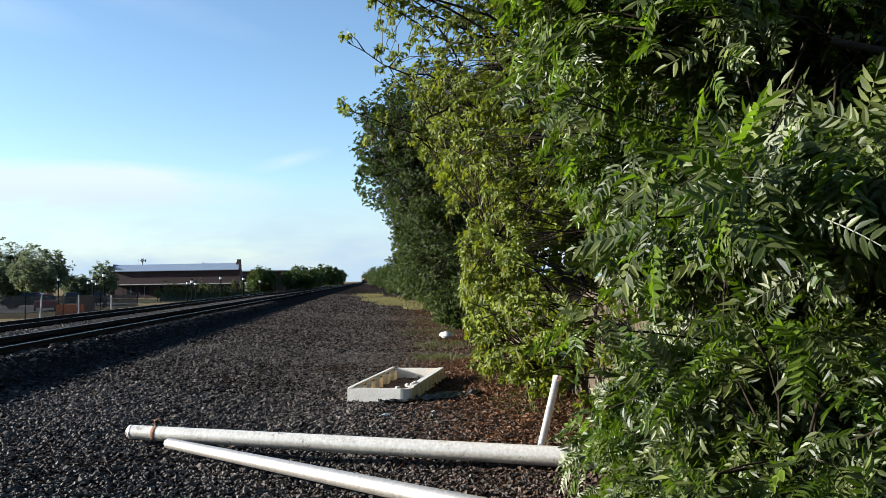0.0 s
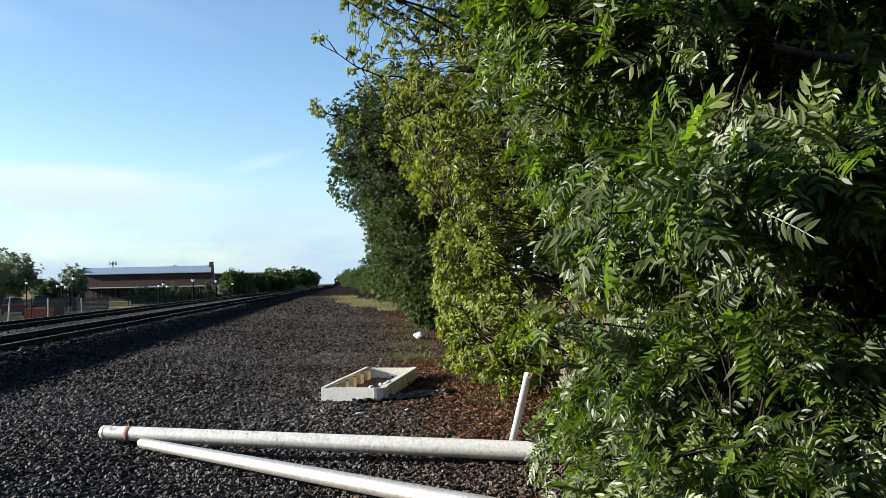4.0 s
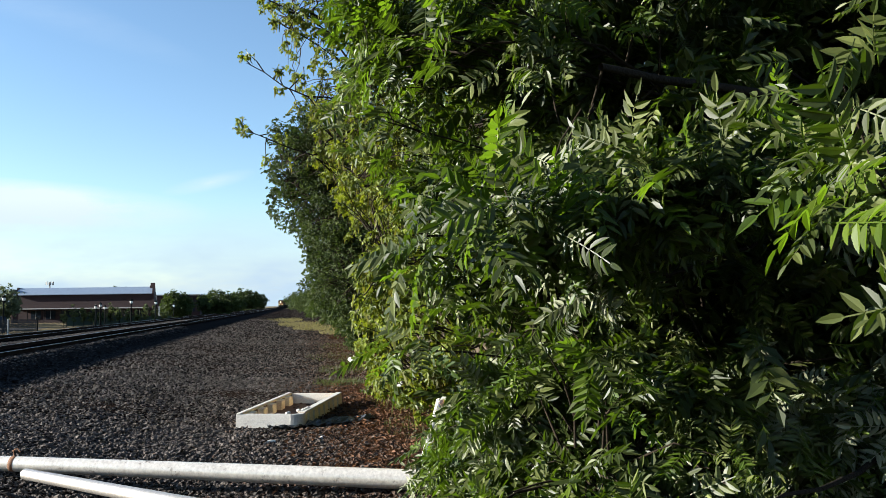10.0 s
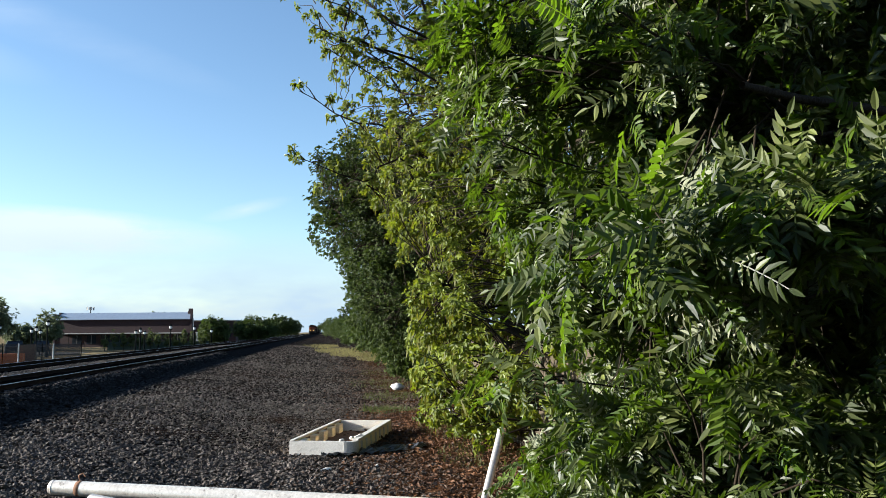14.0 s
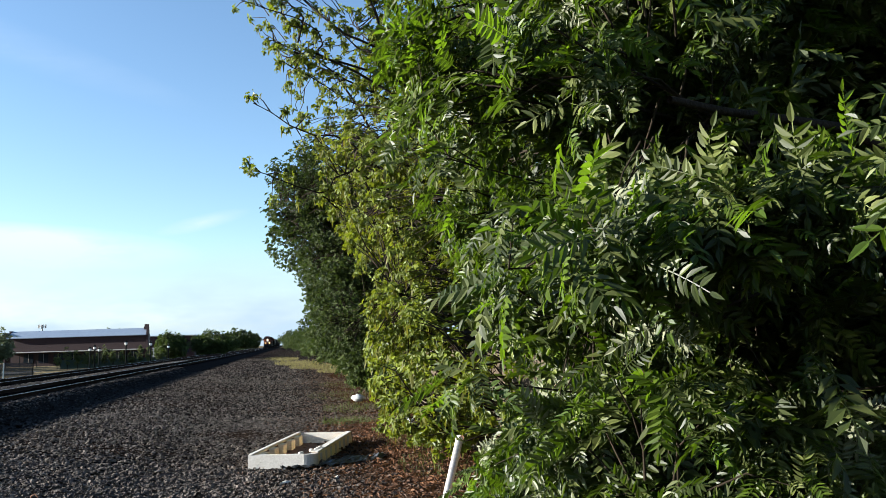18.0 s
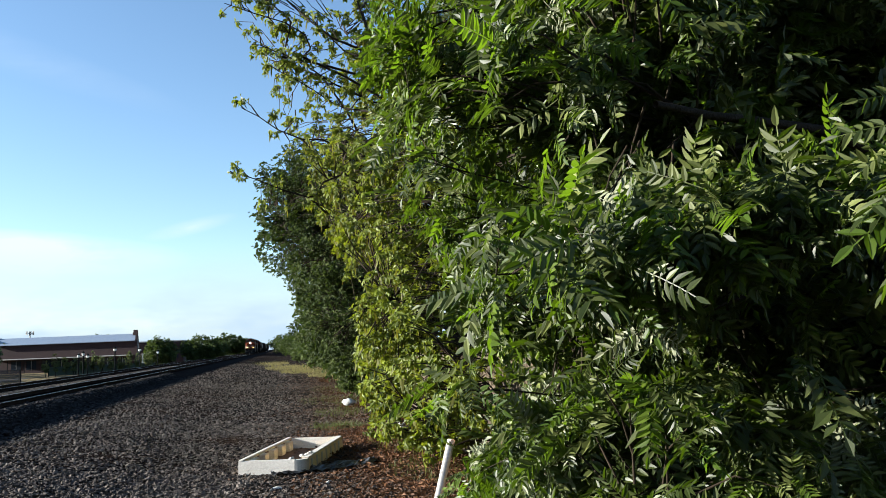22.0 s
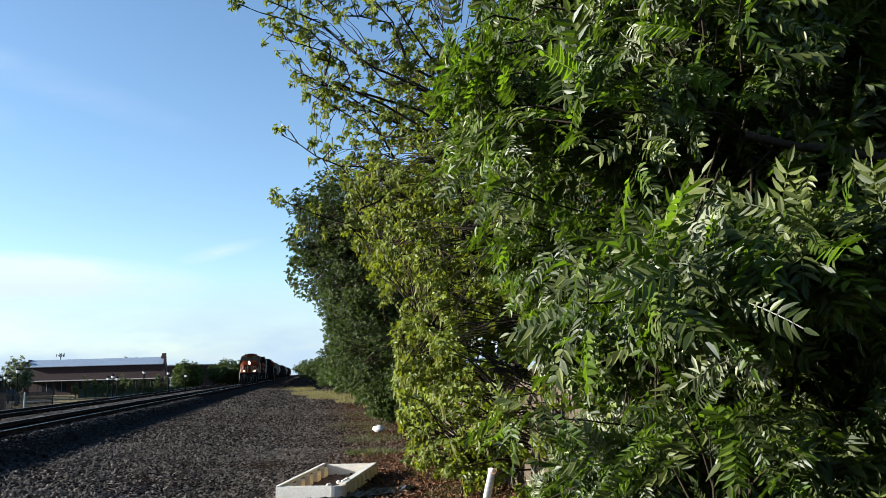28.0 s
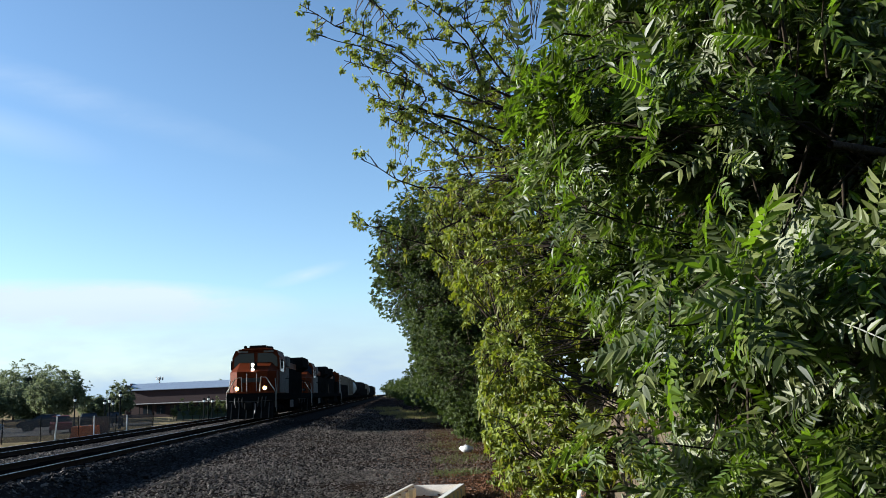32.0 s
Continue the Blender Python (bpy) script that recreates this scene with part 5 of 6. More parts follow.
def street_lamp(at, h, first=[]):
    if first:
        copy_thing(first[0], pose(*at) @ Matrix.Diagonal((1, 1, 1, 1)))
        return
    p = thing("street_lamp", "black iron lamp post with a white acorn globe", "street lamp", pose(*at), "lamp posts along the tracks")
    part("base", Shape().tube([(0, 0, -0.1), (0, 0, 0.25), (0, 0, 0.3), (0, 0, 0.6)], [0.19, 0.17, 0.12, 0.09], 12), M_BLACK, p)
    part("post", Shape().tube([(0, 0, 0.5), (0, 0, h - 0.62)], [0.085, 0.065], 10), M_BLACK, p)
    part("collar", Shape().tube([(0, 0, h - 0.64), (0, 0, h - 0.58), (0, 0, h - 0.5)], [0.07, 0.16, 0.13], 12), M_BLACK, p)
    part("globe", Shape().tube([(0, 0, h - 0.5), (0, 0, h - 0.38), (0, 0, h - 0.2), (0, 0, h - 0.08), (0, 0, h)], [0.09, 0.165, 0.165, 0.12, 0.07], 14), M_GLOBE, p, "white glass globe")
    part("cap", Shape().tube([(0, 0, h - 0.22), (0, 0, h - 0.17), (0, 0, h - 0.05), (0, 0, h + 0.03)], [0.18, 0.17, 0.13, 0.03], 12), M_BLACK, p)
    part("finial", Shape().ball((0, 0, h + 0.04), 0.045, 8, 5), M_BLACK, p)
    first.append(p)


LAMPS = [(-29.91, 82, 0.0), (-35.25, 92, -0.69), (-33.24, 88, -0.54), (-35.81, 96, -0.81), (-27.2, 104, -0.91), (-25.62, 100, -0.72), (-26.88, 107, -1.0), (-20.94, 95, -0.34), (-19.98, 104, -0.45), (-20.25, 118, -0.81), (-19.95, 128, -0.89), (-49.0, 84, -0.2), (-52, 74, -0.3), (-47.5, 74, -0.2), (-43.5, 66, -0.4), (-60, 80, -0.3), (-43.6, 104, -0.2)]
for l in LAMPS:
    street_lamp(l, 3.55)


def car(at, body, label, s=1.0):
    c = thing("car", label, "car", pose(*at), "parked vehicles")
    side = [(-2.2, 0.35), (2.2, 0.35), (2.25, 0.75), (1.9, 0.95), (1.1, 1.02), (-1.6, 1.02), (-2.2, 0.9)]
    part("body", Shape().prism([(y * s, z * s) for y, z in side], "x", -0.88 * s, 0.88 * s), body, c)
    cab = Shape()
    low, top = [(-0.82, -1.7), (0.82, -1.7), (0.82, 1.1), (-0.82, 1.1)], [(-0.66, -1.1), (0.66, -1.1), (0.66, 0.35), (-0.66, 0.35)]
    cab.add([(x * s, y * s, 1.02 * s) for x, y in low] + [(x * s, y * s, 1.48 * s) for x, y in top], [(0, 1, 5, 4), (1, 2, 6, 5), (2, 3, 7, 6), (3, 0, 4, 7), (4, 5, 6, 7)])
    part("cabin_glass", cab, M_WINDOW, c, "dark glass")
    part("roof", Shape().box(-0.68 * s, 0.68 * s, -1.12 * s, 0.37 * s, 1.481 * s, 1.52 * s, 0.02), body, c)
    for x in (-0.82, 0.82):
        for y in (-1.4, 1.4):
            part("wheel", Shape().tube([((x - 0.1) * s, y * s, 0.33 * s), ((x + 0.1) * s, y * s, 0.33 * s)], 0.33 * s, 14), M_TYRE, c)


car((-58, 84, -0.25, 0, 0, 80), M_SILVER, "silver car parked beyond the site fence", 1.15)
car((-50, 88, -0.25, 0, 0, 95), M_NAVY, "dark car parked beyond the site fence")
car((-46, 86, -0.25, 0, 0, 85), M_WHITE, "white car parked beyond the site fence")
car((-41, 90, -0.25, 0, 0, 100), M_NAVY, "dark car parked near the lamp posts", 1.15)
car((-34.9, 80, -0.25, 0, 0, 24), M_RED, "red pickup truck parked on the site", 1.1)
car((-38.6, 96, -0.25, 0, 0, 24), M_NAVY, "dark pickup truck parked on the site", 1.1)
car((-36.0, 97, -0.25, 0, 0, 20), M_NAVY, "dark van parked on the site", 1.1)
car((-54, 92, -0.25, 0, 0, 90), M_NAVY, "dark car parked in the far row")
car((-64, 90, -0.25, 0, 0, 85), M_RED, "dark red car parked in the far row")


def barrier(at, mat, label):
    b = thing("barrier", label, "barrier", pose(*at), "site barriers")
    part("body", Shape().prism([(-0.3, 0), (0.3, 0), (0.22, 0.3), (0.12, 0.5), (0.1, 0.95), (-0.1, 0.95), (-0.12, 0.5), (-0.22, 0.3)], "x", -0.95, 0.95), mat, b)
    for x in (-0.5, 0.5):
        part("foot", Shape().box(x - 0.2, x + 0.2, -0.36, 0.36, -0.08, 0.0, 0.02), mat, b)


barrier((-25.31, 62, -0.2, 0, 0, 8), M_ORANGE, "orange plastic traffic barrier on the site")
barrier((-25.61, 63.2, -0.2, 0, 0, -4), M_ORANGE, "orange plastic traffic barrier on the site")


def posts():
    for i, (x, y, h, lean, mat) in enumerate(((-22.3, 50, 1.75, 4, M_WHITE), (-20.3, 51, 1.7, 0, M_WHITE), (-18.6, 52, 1.65, 0, M_WHITE), (-26.5, 48, 1.5, 3, M_WHITE))):
        p = thing("marker_post", "thin white wooden marker post", "post", pose(x, y, -0.1, 0, lean, 0), "marker posts")
        part("stake", Shape().box(-0.034, 0.034, -0.03, 0.03, 0, h, 0.008), mat, p)
        part("tip", Shape().box(-0.036, 0.036, -0.032, 0.032, h + 0.001, h + 0.05, 0.015), mat, p)
    c = thing("timber_crate", "stack of brown timber panels on the site", "timber stack", pose(-24.78, 64, -0.2, 0, 0, 10))
    for i in range(5):
        part("panel", Shape().box(-0.62, 0.62, -0.5 + i * 0.12, -0.41 + i * 0.12, 0, 1.5 + 0.1 * (i % 2), 0.01), M_WOODEN, c)


posts()


def screen_fence(name, label, a, b, h, mat, step=3.0):
    f = thing(name, label, "fence")
    a, b = Vector(a), Vector(b)
    n = max(1, int((b - a).length / step))
    d = (b - a) / n
    ang = math.degrees(math.atan2(d.y, d.x))
    for i in range(n + 1):
        p = a + d * i
        part("post", Shape().tube([(p.x, p.y, p.z - 0.1), (p.x, p.y, p.z + h + 0.1)], 0.04, 7), M_BLACK, f)
    for i in range(n):
        p = a + d * i
        part("panel", Shape().box(0.05, d.length - 0.05, -0.01, 0.01, 0.05, h, m=pose(p.x, p.y, p.z, 0, 0, ang)), mat, f)


screen_fence("screen_fence", "site fence with dark green screen cloth", (-33, 112, -0.2), (-19.5, 112, -0.2), 1.25, M_MESH)
screen_fence("wire_fence", "wire mesh site fence with dark posts", (-46, 58, -0.2), (-19.5, 60, -0.2), 1.7, M_WIRE, 2.6)
pad = Shape().box(-75, -34, 74, 108, -0.3, -0.21, 0.02)
ob = part("pavement", pad, M_PAVE)
tagged(ob, "pale concrete yard behind the tracks", "pavement", kind="structure")

LEAF_FAR = trifoliate(0.42, 8)
LEAF_BIG = trifoliate(0.7, 9)


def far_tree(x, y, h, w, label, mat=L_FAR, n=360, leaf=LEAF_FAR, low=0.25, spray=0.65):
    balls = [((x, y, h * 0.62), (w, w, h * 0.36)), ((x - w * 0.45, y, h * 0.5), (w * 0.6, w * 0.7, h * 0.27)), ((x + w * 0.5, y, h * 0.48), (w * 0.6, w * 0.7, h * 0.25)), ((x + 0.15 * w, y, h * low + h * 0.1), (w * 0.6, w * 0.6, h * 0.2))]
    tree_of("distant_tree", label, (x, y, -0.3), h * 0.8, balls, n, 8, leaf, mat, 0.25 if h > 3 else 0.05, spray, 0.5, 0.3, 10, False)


far_tree(-49.4, 112, 7.4, 3.7, "large green tree paled by haze behind the car park", n=330)
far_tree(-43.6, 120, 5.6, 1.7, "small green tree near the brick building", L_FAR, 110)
far_tree(-51.0, 132, 3.4, 1.6, "low green bush paled by haze behind the car park", L_FAR, 150)
far_tree(-54.0, 136, 3.8, 2.2, "low green bush paled by haze behind the car park", L_FAR, 150)
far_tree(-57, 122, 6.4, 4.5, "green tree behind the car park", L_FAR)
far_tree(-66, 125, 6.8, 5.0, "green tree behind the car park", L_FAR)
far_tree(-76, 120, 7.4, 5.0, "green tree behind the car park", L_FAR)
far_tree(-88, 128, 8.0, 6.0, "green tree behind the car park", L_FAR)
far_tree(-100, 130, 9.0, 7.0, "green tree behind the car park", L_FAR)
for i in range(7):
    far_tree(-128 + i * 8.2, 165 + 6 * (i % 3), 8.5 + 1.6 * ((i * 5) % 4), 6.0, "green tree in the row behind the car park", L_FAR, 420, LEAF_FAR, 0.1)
far_tree(-38.0, 160, 6.0, 3.2, "green tree behind the brick building")
far_tree(-18.2, 150, 5.0, 3.3, "rounded dark green tree beside the tracks", L_DARK, 420, low=0.1)
far_tree(-27.2, 300, 8.0, 5.8, "rounded dark green tree far along the tracks", L_DARK, 360, LEAF_BIG, 0.1)
far_tree(-30.0, 285, 5.6, 4.5, "low dark green tree far along the tracks", L_DARK, 260, LEAF_BIG, 0.1)
far_tree(-31.5, 400, 8.5, 6.5, "dark green tree far along the tracks", L_DARK, 300, LEAF_BIG, 0.1)
far_tree(-10.5, 420, 9.0, 7.0, "dark green tree far along the tracks", L_DARK, 300, LEAF_BIG, 0.1)
far_tree(-21.6, 128, 4.4, 2.2, "small bushy tree beside a lamp post", L_DARK, 300, low=0.05)
for i in range(12):
    far_tree(-33.0 + i * 1.15, 110.6 + (i % 3) * 0.4, 1.9 + 0.3 * ((i * 7) % 4), 0.40, "young green street tree along the site fence", L_SAPLING, 26, trifoliate(0.2, 10), 0.3, 0.22)


def conifer(x, y, h, w, label):
    t = thing("conifer", label, "tree", pose(x, y, -0.3))
    part("trunk", Shape().tube([(0, 0, 0), (0, 0, h * 0.95)], [0.22, 0.03], 8), M_BARK, t)
    n = 1700
    z = h * (0.12 + 0.86 * rng.uniform(0, 1, n) ** 0.8)
    layer = 0.3 + 0.7 * np.abs(np.sin(z * 2.1))
    r = w * (1.02 - z / h) * layer * rng.uniform(0.25, 1, n) ** 0.5
    a = rng.uniform(0, 6.283, n)
    o = np.stack([np.cos(a), np.sin(a), np.full(n, -0.25)], 1)
    v, f = trifoliate(0.6, 12)
    ob = new("needles", spread(v, f, frames_from(unit(o), unit(rng.normal(0, 0.4, (n, 3)) + (0, 0, 1))) * rng.uniform(0.6, 1.2, (n, 1, 1)), np.stack([np.cos(a) * r, np.sin(a) * r, z], 1), "needles", L_CONIFER))
    ob.parent = t
    tagged(ob, kind="stuff")


conifer(-71.5, 122, 11.0, 3.6, "tall dark conifer behind the car park")
conifer(-63.0, 132, 7.6, 2.0, "slim dark conifer behind the car park")
conifer(-60.7, 132, 8.0, 2.0, "slim dark conifer behind the car park")
conifer(-76, 120, 10.0, 2.5, "tall dark conifer behind the car park")

# ---- the train ----
M_LOCO = surf("orange_loco_paint", (0.078, 0.0140, 0.0024), (0.048, 0.0090, 0.0016), rough=0.6, scale=0.8, fine=12, bump=0.05, dirt=(0.04, 0.014, 0.006), dirt_at=0.58, spec=0.05)
M_LOCOBLK = surf("black_loco_paint", (0.009, 0.009, 0.009), (0.006, 0.006, 0.006), rough=0.5, scale=0.8, fine=12, bump=0.05, dirt=(0.022, 0.018, 0.015), dirt_at=0.62, spec=0.0)
M_LOCOPALE = surf("pale_weathered_panel", (0.17, 0.15, 0.135), (0.085, 0.072, 0.062), rough=0.5, scale=1.2, fine=14, bump=0.05, dirt=(0.10, 0.05, 0.035), dirt_at=0.57, spec=0.0)
M_HOSE = surf("grey_rubber_hose", (0.024, 0.022, 0.021), (0.015, 0.014, 0.013), rough=0.7, scale=6, fine=40)
M_RAILING = surf("white_handrail", (0.20, 0.19, 0.17), (0.16, 0.15, 0.135), rough=0.45, scale=4, fine=20)
M_TAN = surf("tan_wagon_paint", (0.11, 0.085, 0.06), (0.08, 0.06, 0.04), rough=0.6, scale=0.6, fine=10, dirt=(0.12, 0.08, 0.05), dirt_at=0.62)
M_GREYW = surf("grey_wagon_paint", (0.15, 0.15, 0.15), (0.11, 0.11, 0.11), rough=0.55, scale=0.6, fine=10, dirt=(0.14, 0.10, 0.08), dirt_at=0.6)
M_DARKW = surf("dark_wagon_paint", (0.02, 0.018, 0.017), (0.012, 0.011, 0.011), rough=0.6, scale=0.6, fine=10, dirt=(0.10, 0.06, 0.04), dirt_at=0.62, spec=0.0)
M_HEAD = glow("headlight", (1.0, 0.84, 0.58), 7.0)
M_DITCH = glow("ditch_light", (1.0, 0.52, 0.13), 3.2)


def bogie(parent, y, axles, gap=1.85):
    """A wheel truck: side frames, springs and axles with wheels."""
    b = part("bogie", Shape().box(-1.12, -0.98, y - gap * (axles - 1) / 2 - 0.6, y + gap * (axles - 1) / 2 + 0.6, 0.45, 0.85, 0.05).box(0.98, 1.12, y - gap * (axles - 1) / 2 - 0.6, y + gap * (axles - 1) / 2 + 0.6, 0.45, 0.85, 0.05).box(-0.97, 0.97, y - 0.3, y + 0.3, 0.5, 0.8, 0.04), M_LOCOBLK, parent)
    for i in range(axles):
        yy = y + (i - (axles - 1) / 2) * gap
        s = Shape()
        for x in (-0.75, 0.75):
            s.tube([(x - 0.07, yy, 0.53), (x + 0.07, yy, 0.53)], 0.51, 24)
        s.tube([(-0.9, yy, 0.53), (0.9, yy, 0.53)], 0.08, 8)
        part("wheelset", s, M_STEEL, b)
        part("axle_box", Shape().box(1.121, 1.25, yy - 0.18, yy + 0.18, 0.38, 0.72, 0.04), M_LOCOBLK, b)


def locomotive(label, lit):
    """Wide-nosed diesel locomotive; its front lies at y = 0 and looks along -y; z = 0 is the rail head."""
    l = thing("locomotive", label, "locomotive", group="train vehicles")
    part("frame", Shape().box(-1.5, 1.5, 0.7, 22.0, 1.22, 1.62, 0.03), M_LOCOBLK, l)
    part("pilot", Shape().prism([(0.25, 0.12), (0.55, 0.12), (0.85, 1.2), (0.62, 1.2)], "x", -1.42, 1.42), M_LOCOBLK, l, "black snow plough pilot")
    part("coupler", Shape().box(-0.16, 0.16, -0.15, 0.5, 0.75, 1.05, 0.04).box(-0.24, 0.24, -0.3, -0.1, 0.68, 1.12, 0.05), M_LOCOBLK, l)
    part("front_plate", Shape().box(-1.5, 1.5, 0.55, 0.72, 1.12, 1.75, 0.03), M_LOCOBLK, l)
    # nose with a sloped top and chamfered cheeks
    nose = Shape()
    lo = [(-1.46, 2.5), (-1.46, 1.5), (-0.95, 1.0), (0.95, 1.0), (1.46, 1.5), (1.46, 2.5)]
    nose.add([(x, y, 1.64) for x, y in lo] + [(x, y + 0.05, 3.15 if i in (0, 5) else 3.02) for i, (x, y) in enumerate(lo)] + [(x * 0.70, 2.5, 3.66) for x in (-1.46, 1.46)],
             [(0, 1, 7, 6), (1, 2, 8, 7), (2, 3, 9, 8), (3, 4, 10, 9), (4, 5, 11, 10), (7, 8, 12, 6), (8, 9, 13, 12), (9, 10, 11, 13)])
    part("nose", nose, M_LOCO, l)
    part("nose_door", Shape().box(-0.32, 0.32, 0.975, 1.0, 1.75, 2.95, 0.01), M_LOCO, l)
    part("emblem", Shape().box(-0.62, 0.62, 0.955, 0.972, 2.35, 2.62, 0.005), M_HOSE, l, "dark dirty emblem panel")
    # cab
    cab = Shape().prism([(-1.5, 1.64), (1.5, 1.64), (1.52, 4.0), (1.32, 4.42), (0.6, 4.62), (-0.6, 4.62), (-1.32, 4.42), (-1.52, 4.0)], "y", 2.5, 5.4)
    part("cab", cab, M_LOCO, l)
    part("cab_roof_edge", Shape().box(-1.1, 1.1, 2.36, 2.499, 4.44, 4.52, 0.02), M_LOCO, l)
    for x in (-1, 1):
        part("windscreen", Shape().add([(x * 0.10, 2.465, 3.64), (x * 1.40, 2.465, 3.34), (x * 1.38, 2.465, 3.95), (x * 1.05, 2.465, 4.24), (x * 0.12, 2.465, 4.25), (x * 0.10, 2.497, 3.64), (x * 1.40, 2.497, 3.34), (x * 1.38, 2.497, 3.95), (x * 1.05, 2.497, 4.24), (x * 0.12, 2.497, 4.25)], [(0, 1, 2, 3, 4), (5, 9, 8, 7, 6), (0, 5, 6, 1), (1, 6, 7, 2), (2, 7, 8, 3), (3, 8, 9, 4), (4, 9, 5, 0)]), M_WINDOW, l)
        part("side_window", Shape().box(x * 1.5 + (0.002 if x > 0 else -0.02), x * 1.5 + (0.02 if x > 0 else -0.002), 3.0, 4.7, 3.05, 3.75), M_WINDOW, l)
        part("number_board", Shape().box(x * 0.82 - 0.32, x * 0.82 + 0.32, 2.44, 2.495, 4.28, 4.42, 0.01), M_LOCOPALE, l, "number board with plain bars")
        part("mirror", Shape().box(x * 1.62 - 0.06, x * 1.62 + 0.06, 2.9, 2.95, 3.2, 3.8, 0.01), M_LOCOBLK, l)
        part("cab_side_panel", Shape().box(x * 1.5 + (0.003 if x > 0 else -0.025), x * 1.5 + (0.025 if x > 0 else -0.003), 2.55, 5.3, 1.7, 3.02), M_LOCOPALE, l, "pale dirty panel under the cab window")
        # steps and handrails
        part("steps", Shape().box(x * 1.3 - 0.2, x * 1.3 + 0.2, 0.75, 1.25, 0.3, 0.36).box(x * 1.3 - 0.2, x * 1.3 + 0.2, 0.8, 1.25, 0.68, 0.74).box(x * 1.3 - 0.2, x * 1.3 + 0.2, 0.85, 1.25, 1.02, 1.08), M_LOCOBLK, l)
        part("handrail", Shape().tube([(x * 1.5, 0.72, 0.75), (x * 1.5, 0.66, 1.75), (x * 0.95, 0.62, 2.62), (x * 0.6, 0.62, 2.66), (x * 0.55, 0.62, 1.72)], 0.032, 7), M_RAILING, l, "white tubular handrail")
        part("handrail", Shape().tube([(x * 1.5, 1.2, 0.5), (x * 1.5, 1.2, 1.7), (x * 1.4, 1.35, 2.55)], 0.028, 7), M_RAILING, l, "white tubular handrail")
        d = part("ditch_light", Shape().tube([(x * 0.86, 0.62, 1.97), (x * 0.86, 0.80, 1.97)], 0.15, 16), M_LOCOBLK, l)
        part("lens", Shape().ball((x * 0.86, 0.60, 1.97), 0.125, 12, 6), M_DITCH if lit else M_WINDOW, d, "glowing amber lens" if lit else "")
        h = part("headlight", Shape().box(-0.17, 0.17, 1.21, 1.95, 3.152 + 0.148 * x, 3.448 + 0.148 * x, 0.03), M_LOCOBLK, l)
        part("lens", Shape().ball((0, 1.20, 3.30 + 0.15 * x), 0.105, 12, 6), M_HEAD if lit else M_WINDOW, h, "glowing white lens" if lit else "")
    # plough, hoses and uncoupling bar on the front
    for i in range(6):
        x = -1.15 + 0.46 * i
        part("plough_rib", Shape().prism([(0.17, 0.14), (0.23, 0.14), (0.60, 1.1), (0.54, 1.1)], "x", x - 0.03, x + 0.03), M_HOSE, l)
    for x in (-0.95, -0.72, -0.5, 0.5, 0.72, 0.95):
        part("hose", Shape().tube([(x, 0.56, 1.42), (x, 0.40, 1.30), (x * 0.97, 0.34, 1.05), (x * 0.92, 0.38, 0.82)], 0.032, 6), M_HOSE, l)
    part("brake_hose", Shape().tube([(0.3, 0.5, 1.0), (0.34, 0.2, 0.9), (0.36, 0.12, 0.62), (0.30, 0.10, 0.45)], 0.035, 6), M_RAILING, l, "pale air brake hose")
    part("uncoupling_bar", Shape().tube([(-1.3, 0.5, 1.2), (-0.4, 0.42, 1.16), (0.4, 0.42, 1.16), (1.3, 0.5, 1.2)], 0.02, 6), M_HOSE, l)
    part("platform_edge", Shape().box(-1.5, 1.5, 0.52, 0.549, 1.66, 1.76, 0.008), M_LOCO, l, "orange platform edge")
    part("cab_grab_rail", Shape().tube([(-0.3, 0.93, 1.8), (-0.3, 0.88, 2.9)], 0.02, 6).tube([(0.3, 0.93, 1.8), (0.3, 0.88, 2.9)], 0.02, 6), M_RAILING, l)
    for x in (-1, 1):
        part("hood_stripe", Shape().box(x * 0.967 - 0.012, x * 0.967 + 0.012, 9.5, 16.3, 3.52, 3.95, 0.004), M_LOCO, l, "dull orange band along the hood")
    part("air_conditioner", Shape().box(-0.55, 0.55, 3.2, 4.5, 4.622, 4.8, 0.04), M_LOCOBLK, l)
    part("horn", Shape().tube([(-0.75, 2.9, 4.68), (-0.75, 3.4, 4.68)], [0.11, 0.03], 10).box(-0.95, -0.55, 3.3, 3.5, 4.5, 4.62), M_LOCOBLK, l)
    part("antenna_dome", Shape().box(0.62, 1.0, 2.9, 3.5, 4.42, 4.70, 0.06), M_LOCOBLK, l)
    # long hood
    part("hood", Shape().prism([(-0.95, 1.63), (0.95, 1.63), (0.95, 4.0), (0.72, 4.3), (-0.72, 4.3), (-0.95, 4.0)], "y", 5.402, 16.5), M_LOCOBLK, l)
    part("inverter_cabinet", Shape().box(0.952, 1.46, 5.45, 7.6, 1.63, 3.2, 0.03), M_LOCOPALE, l, "pale weathered cabinet")
    part("inverter_cabinet", Shape().box(-1.46, -0.952, 5.45, 7.6, 1.63, 3.2, 0.03), M_LOCOBLK, l)
    part("exhaust_hood", Shape().box(-0.85, 0.85, 7.4, 9.6, 4.302, 4.62, 0.06), M_LOCOBLK, l)
    part("cabinet", Shape().box(0.952, 1.35, 8.0, 9.4, 3.55, 4.25, 0.03), M_LOCOPALE, l, "pale grey panel on the hood")
    for i in range(7):
        part("hood_door", Shape().box(0.952, 0.985, 9.7 + i * 0.95, 10.55 + i * 0.95, 1.8, 3.5, 0.01), M_LOCOBLK if i > 1 else M_LOCOPALE, l)
    part("radiator", Shape().prism([(-0.95, 1.63), (0.95, 1.63), (0.95, 3.4), (1.5, 3.75), (1.5, 4.55), (-1.5, 4.55), (-1.5, 3.75), (-0.95, 3.4)], "y", 16.502, 20.6), M_LOCOBLK, l)
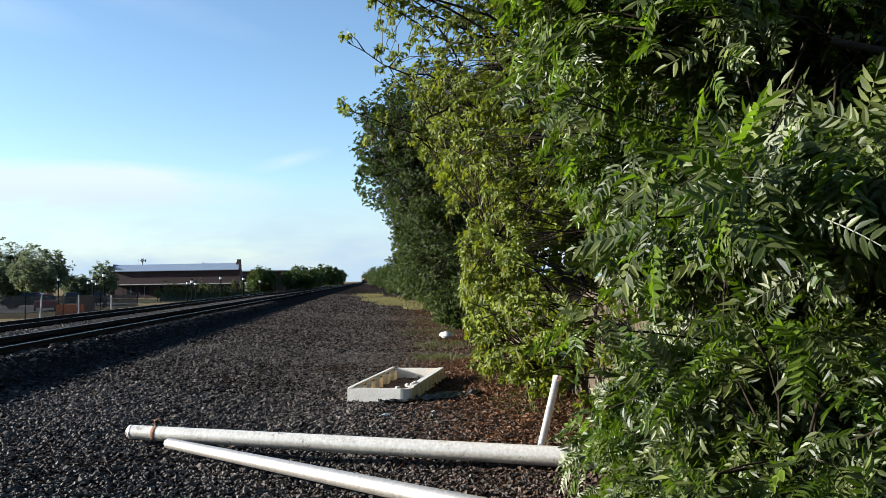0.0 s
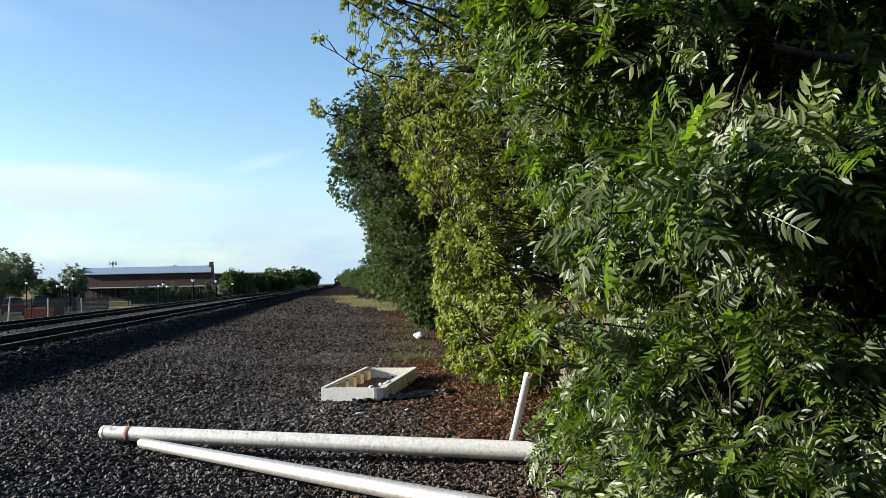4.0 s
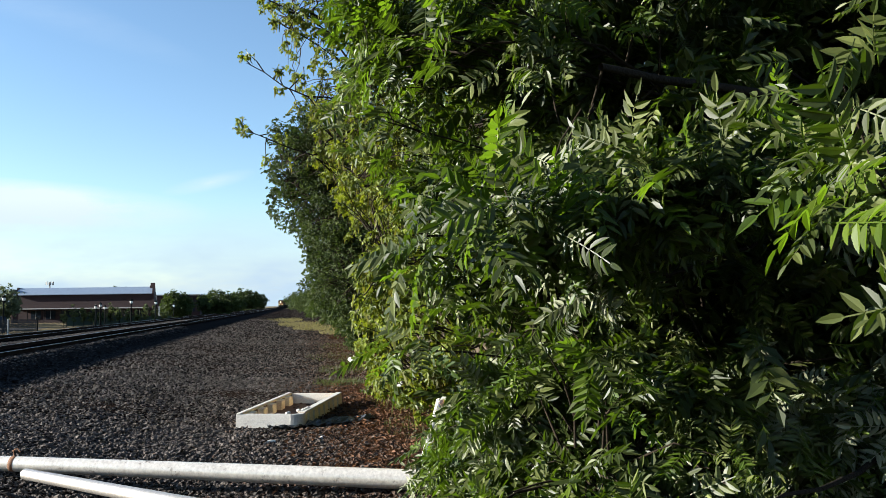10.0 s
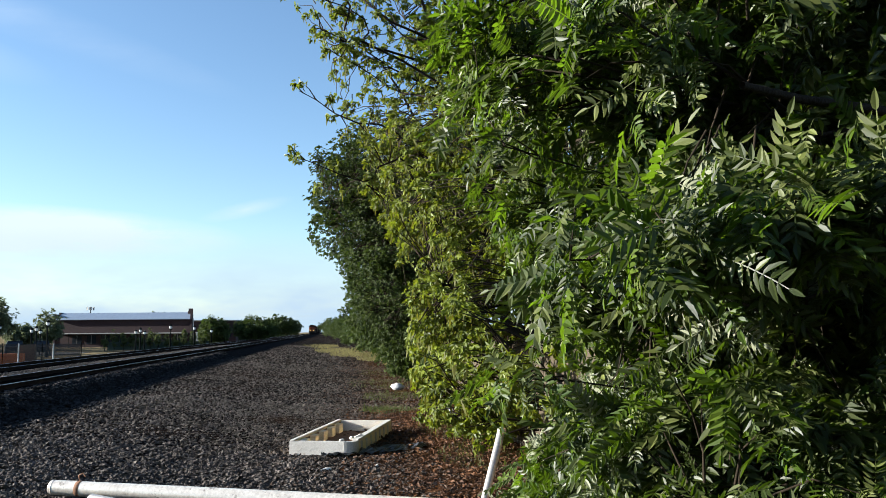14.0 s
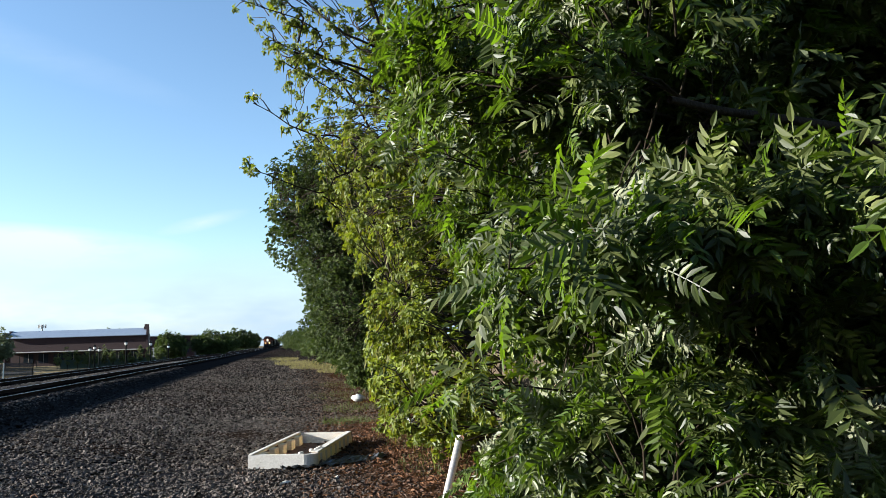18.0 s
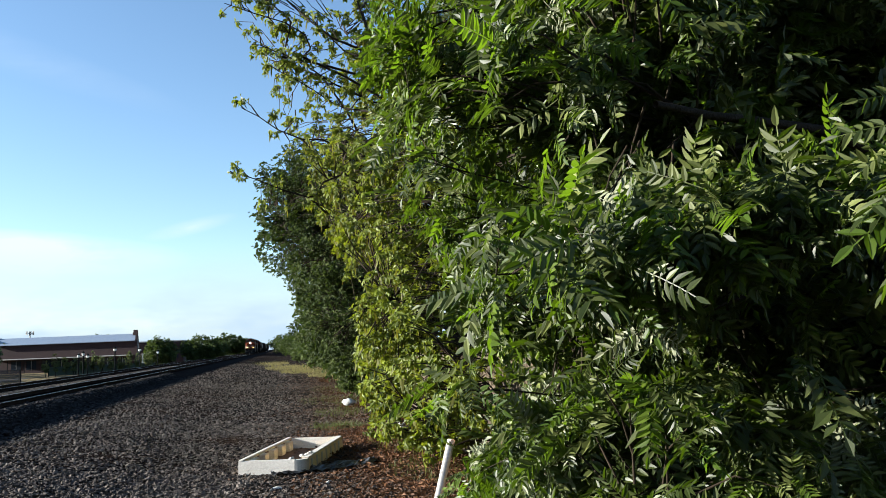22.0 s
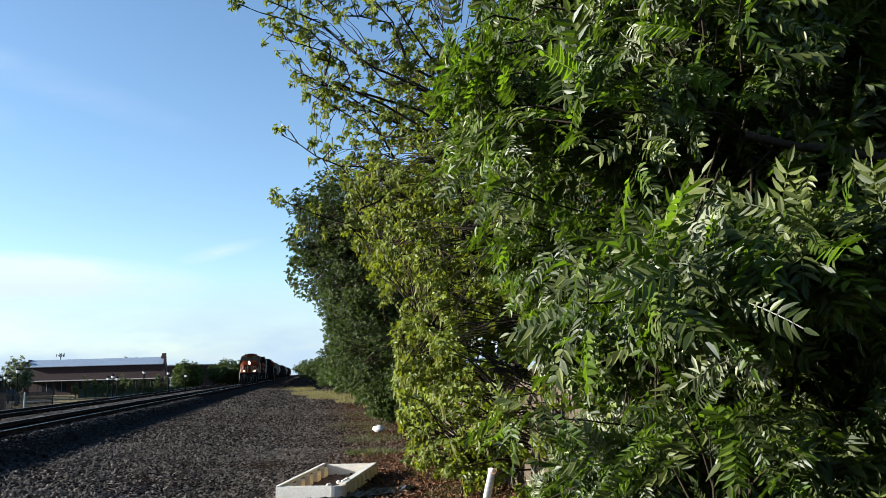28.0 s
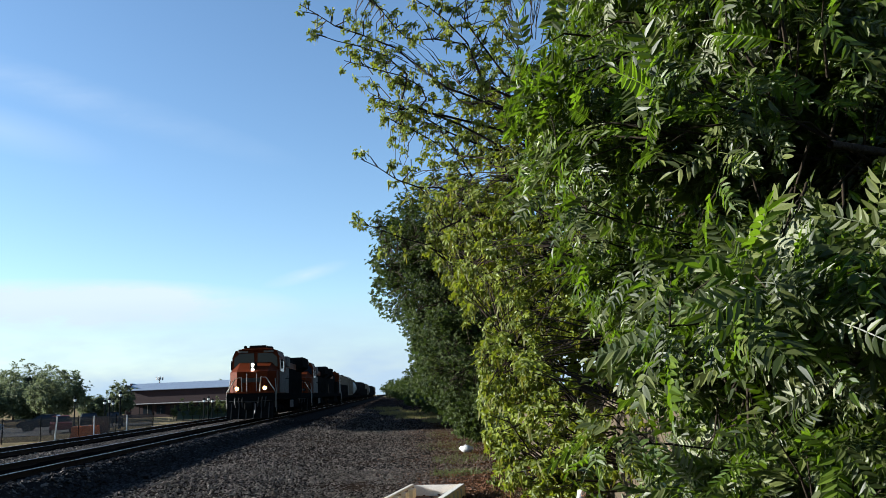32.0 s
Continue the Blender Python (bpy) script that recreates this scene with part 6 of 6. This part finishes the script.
    part("rear_platform_door", Shape().box(-0.5, 0.5, 20.602, 20.65, 1.7, 3.3, 0.01), M_LOCOBLK, l)
    part("fuel_tank", Shape().prism([(-1.4, 1.2), (-1.4, 0.6), (-1.0, 0.3), (1.0, 0.3), (1.4, 0.6), (1.4, 1.2)], "y", 8.6, 13.6), M_LOCOBLK, l)
    part("tank_panel", Shape().box(1.402, 1.43, 8.7, 10.6, 0.62, 1.15, 0.01), M_LOCOPALE, l, "pale panel on the fuel tank")
    part("walkway_rail", Shape().tube([(1.48, 5.5, 1.62), (1.48, 5.5, 2.65), (1.48, 21.5, 2.65), (1.48, 21.8, 1.62)], 0.025, 6), M_LOCOBLK, l)
    for i in range(8):
        part("stanchion", Shape().tube([(1.48, 7.6 + i * 1.9, 1.62), (1.48, 7.6 + i * 1.9, 2.65)], 0.02, 5), M_LOCOBLK, l)
    bogie(l, 4.6, 3)
    bogie(l, 17.6, 3)
    return l


def wagon(kind, label, mat):
    w = thing("freight_wagon", label, "freight wagon", group="train vehicles")
    part("underframe", Shape().box(-1.35, 1.35, 0.3, 16.7, 0.95, 1.25, 0.03), M_LOCOBLK, w)
    if kind == "gondola":
        part("side", Shape().box(1.35, 1.5, 0.4, 16.6, 1.252, 2.9, 0.03), mat, w)
        part("side", Shape().box(-1.5, -1.35, 0.4, 16.6, 1.252, 2.9, 0.03), mat, w)
        part("end", Shape().box(-1.348, 1.348, 0.4, 0.55, 1.252, 2.9, 0.02), mat, w)
        part("end", Shape().box(-1.348, 1.348, 16.45, 16.6, 1.252, 2.9, 0.02), mat, w)
        part("floor", Shape().box(-1.348, 1.348, 0.552, 16.448, 1.252, 1.32), mat, w)
        for i in range(12):
            part("stake", Shape().box(1.502, 1.58, 1.0 + i * 1.3, 1.14 + i * 1.3, 1.25, 2.86, 0.01), mat, w)
    elif kind == "tank":
        part("barrel", Shape().tube([(0, 0.6, 2.75), (0, 0.8, 2.75), (0, 1.2, 2.75), (0, 15.8, 2.75), (0, 16.2, 2.75), (0, 16.4, 2.75)], [0.5, 1.1, 1.48, 1.48, 1.1, 0.5], 24), mat, w)
        part("dome", Shape().tube([(0, 8.5, 4.1), (0, 8.5, 4.55)], [0.5, 0.45], 14), mat, w)
        for y in (1.6, 15.4):
            part("saddle", Shape().box(-1.1, 1.1, y - 0.2, y + 0.2, 1.252, 1.9, 0.02), M_LOCOBLK, w)
        part("ladder", Shape().box(1.50, 1.54, 8.2, 8.26, 1.25, 4.1).box(1.50, 1.54, 8.7, 8.76, 1.25, 4.1), M_LOCOBLK, w)
    else:
        part("body", Shape().prism([(-1.5, 1.3), (1.5, 1.3), (1.5, 4.1), (1.1, 4.45), (-1.1, 4.45), (-1.5, 4.1)], "y", 0.5, 16.5), mat, w)
        part("roof_walk", Shape().box(-0.4, 0.4, 0.6, 16.4, 4.452, 4.52, 0.01), M_GREYW, w)
        for i in range(11):
            part("rib", Shape().box(1.502, 1.58, 1.2 + i * 1.4, 1.3 + i * 1.4, 1.35, 4.05, 0.01), mat, w)
        part("load", Shape().ball((0.2, 3.0, 4.5), 0.5, 8, 5, 0.6), M_DARKW, w) if kind == "hopper" else None
    part("brake_wheel", Shape().tube([(0.6, 0.32, 2.2), (0.6, 0.36, 2.2)], 0.25, 12), M_LOCOBLK, w)
    bogie(w, 2.6, 2, 1.75)
    bogie(w, 14.4, 2, 1.75)
    return w


TRAIN = [(locomotive("orange and black diesel locomotive with headlights lit", True), 0.0)]
at = 22.6
second = locomotive("orange and black second diesel locomotive in the train", False)
TRAIN.append((second, at))
at += 22.6
TRAIN.append((copy_thing(second, Matrix()), at))
REVERSED = TRAIN[-1][0]
at += 22.6
SETS = [("gondola", "low dark gondola wagon in the train", M_DARKW), ("hopper", "tan covered hopper wagon in the train", M_TAN), ("tank", "pale grey tank wagon in the train", M_GREYW), ("tank", "black tank wagon in the train", M_DARKW), ("gondola", "low dark gondola wagon in the train", M_DARKW), ("box", "dark box wagon in the train", M_DARKW)]
protos = [wagon(*s) for s in SETS]
for i in range(14):
    k = i % len(SETS)
    TRAIN.append((protos[k] if i < len(SETS) else copy_thing(protos[k], Matrix()), at))
    at += 17.4


# ---- movement ----
def motions():
    """The train comes on at an even pace along the near track."""
    for ob, back in TRAIN:
        rows = []
        for t in (0.0, 16.0, 32.0):
            y = 48.9 + 20.3 * (32.0 - t) + back
            m = TRACK @ Matrix.Translation((-0.1, y, RAIL_Z))
            if ob is REVERSED:
                m = m @ Matrix.Translation((0, 22.2, 0)) @ Matrix.Rotation(math.pi, 4, "Z")
            rows.append((t, m))
        walk(ob, rows)


motions()
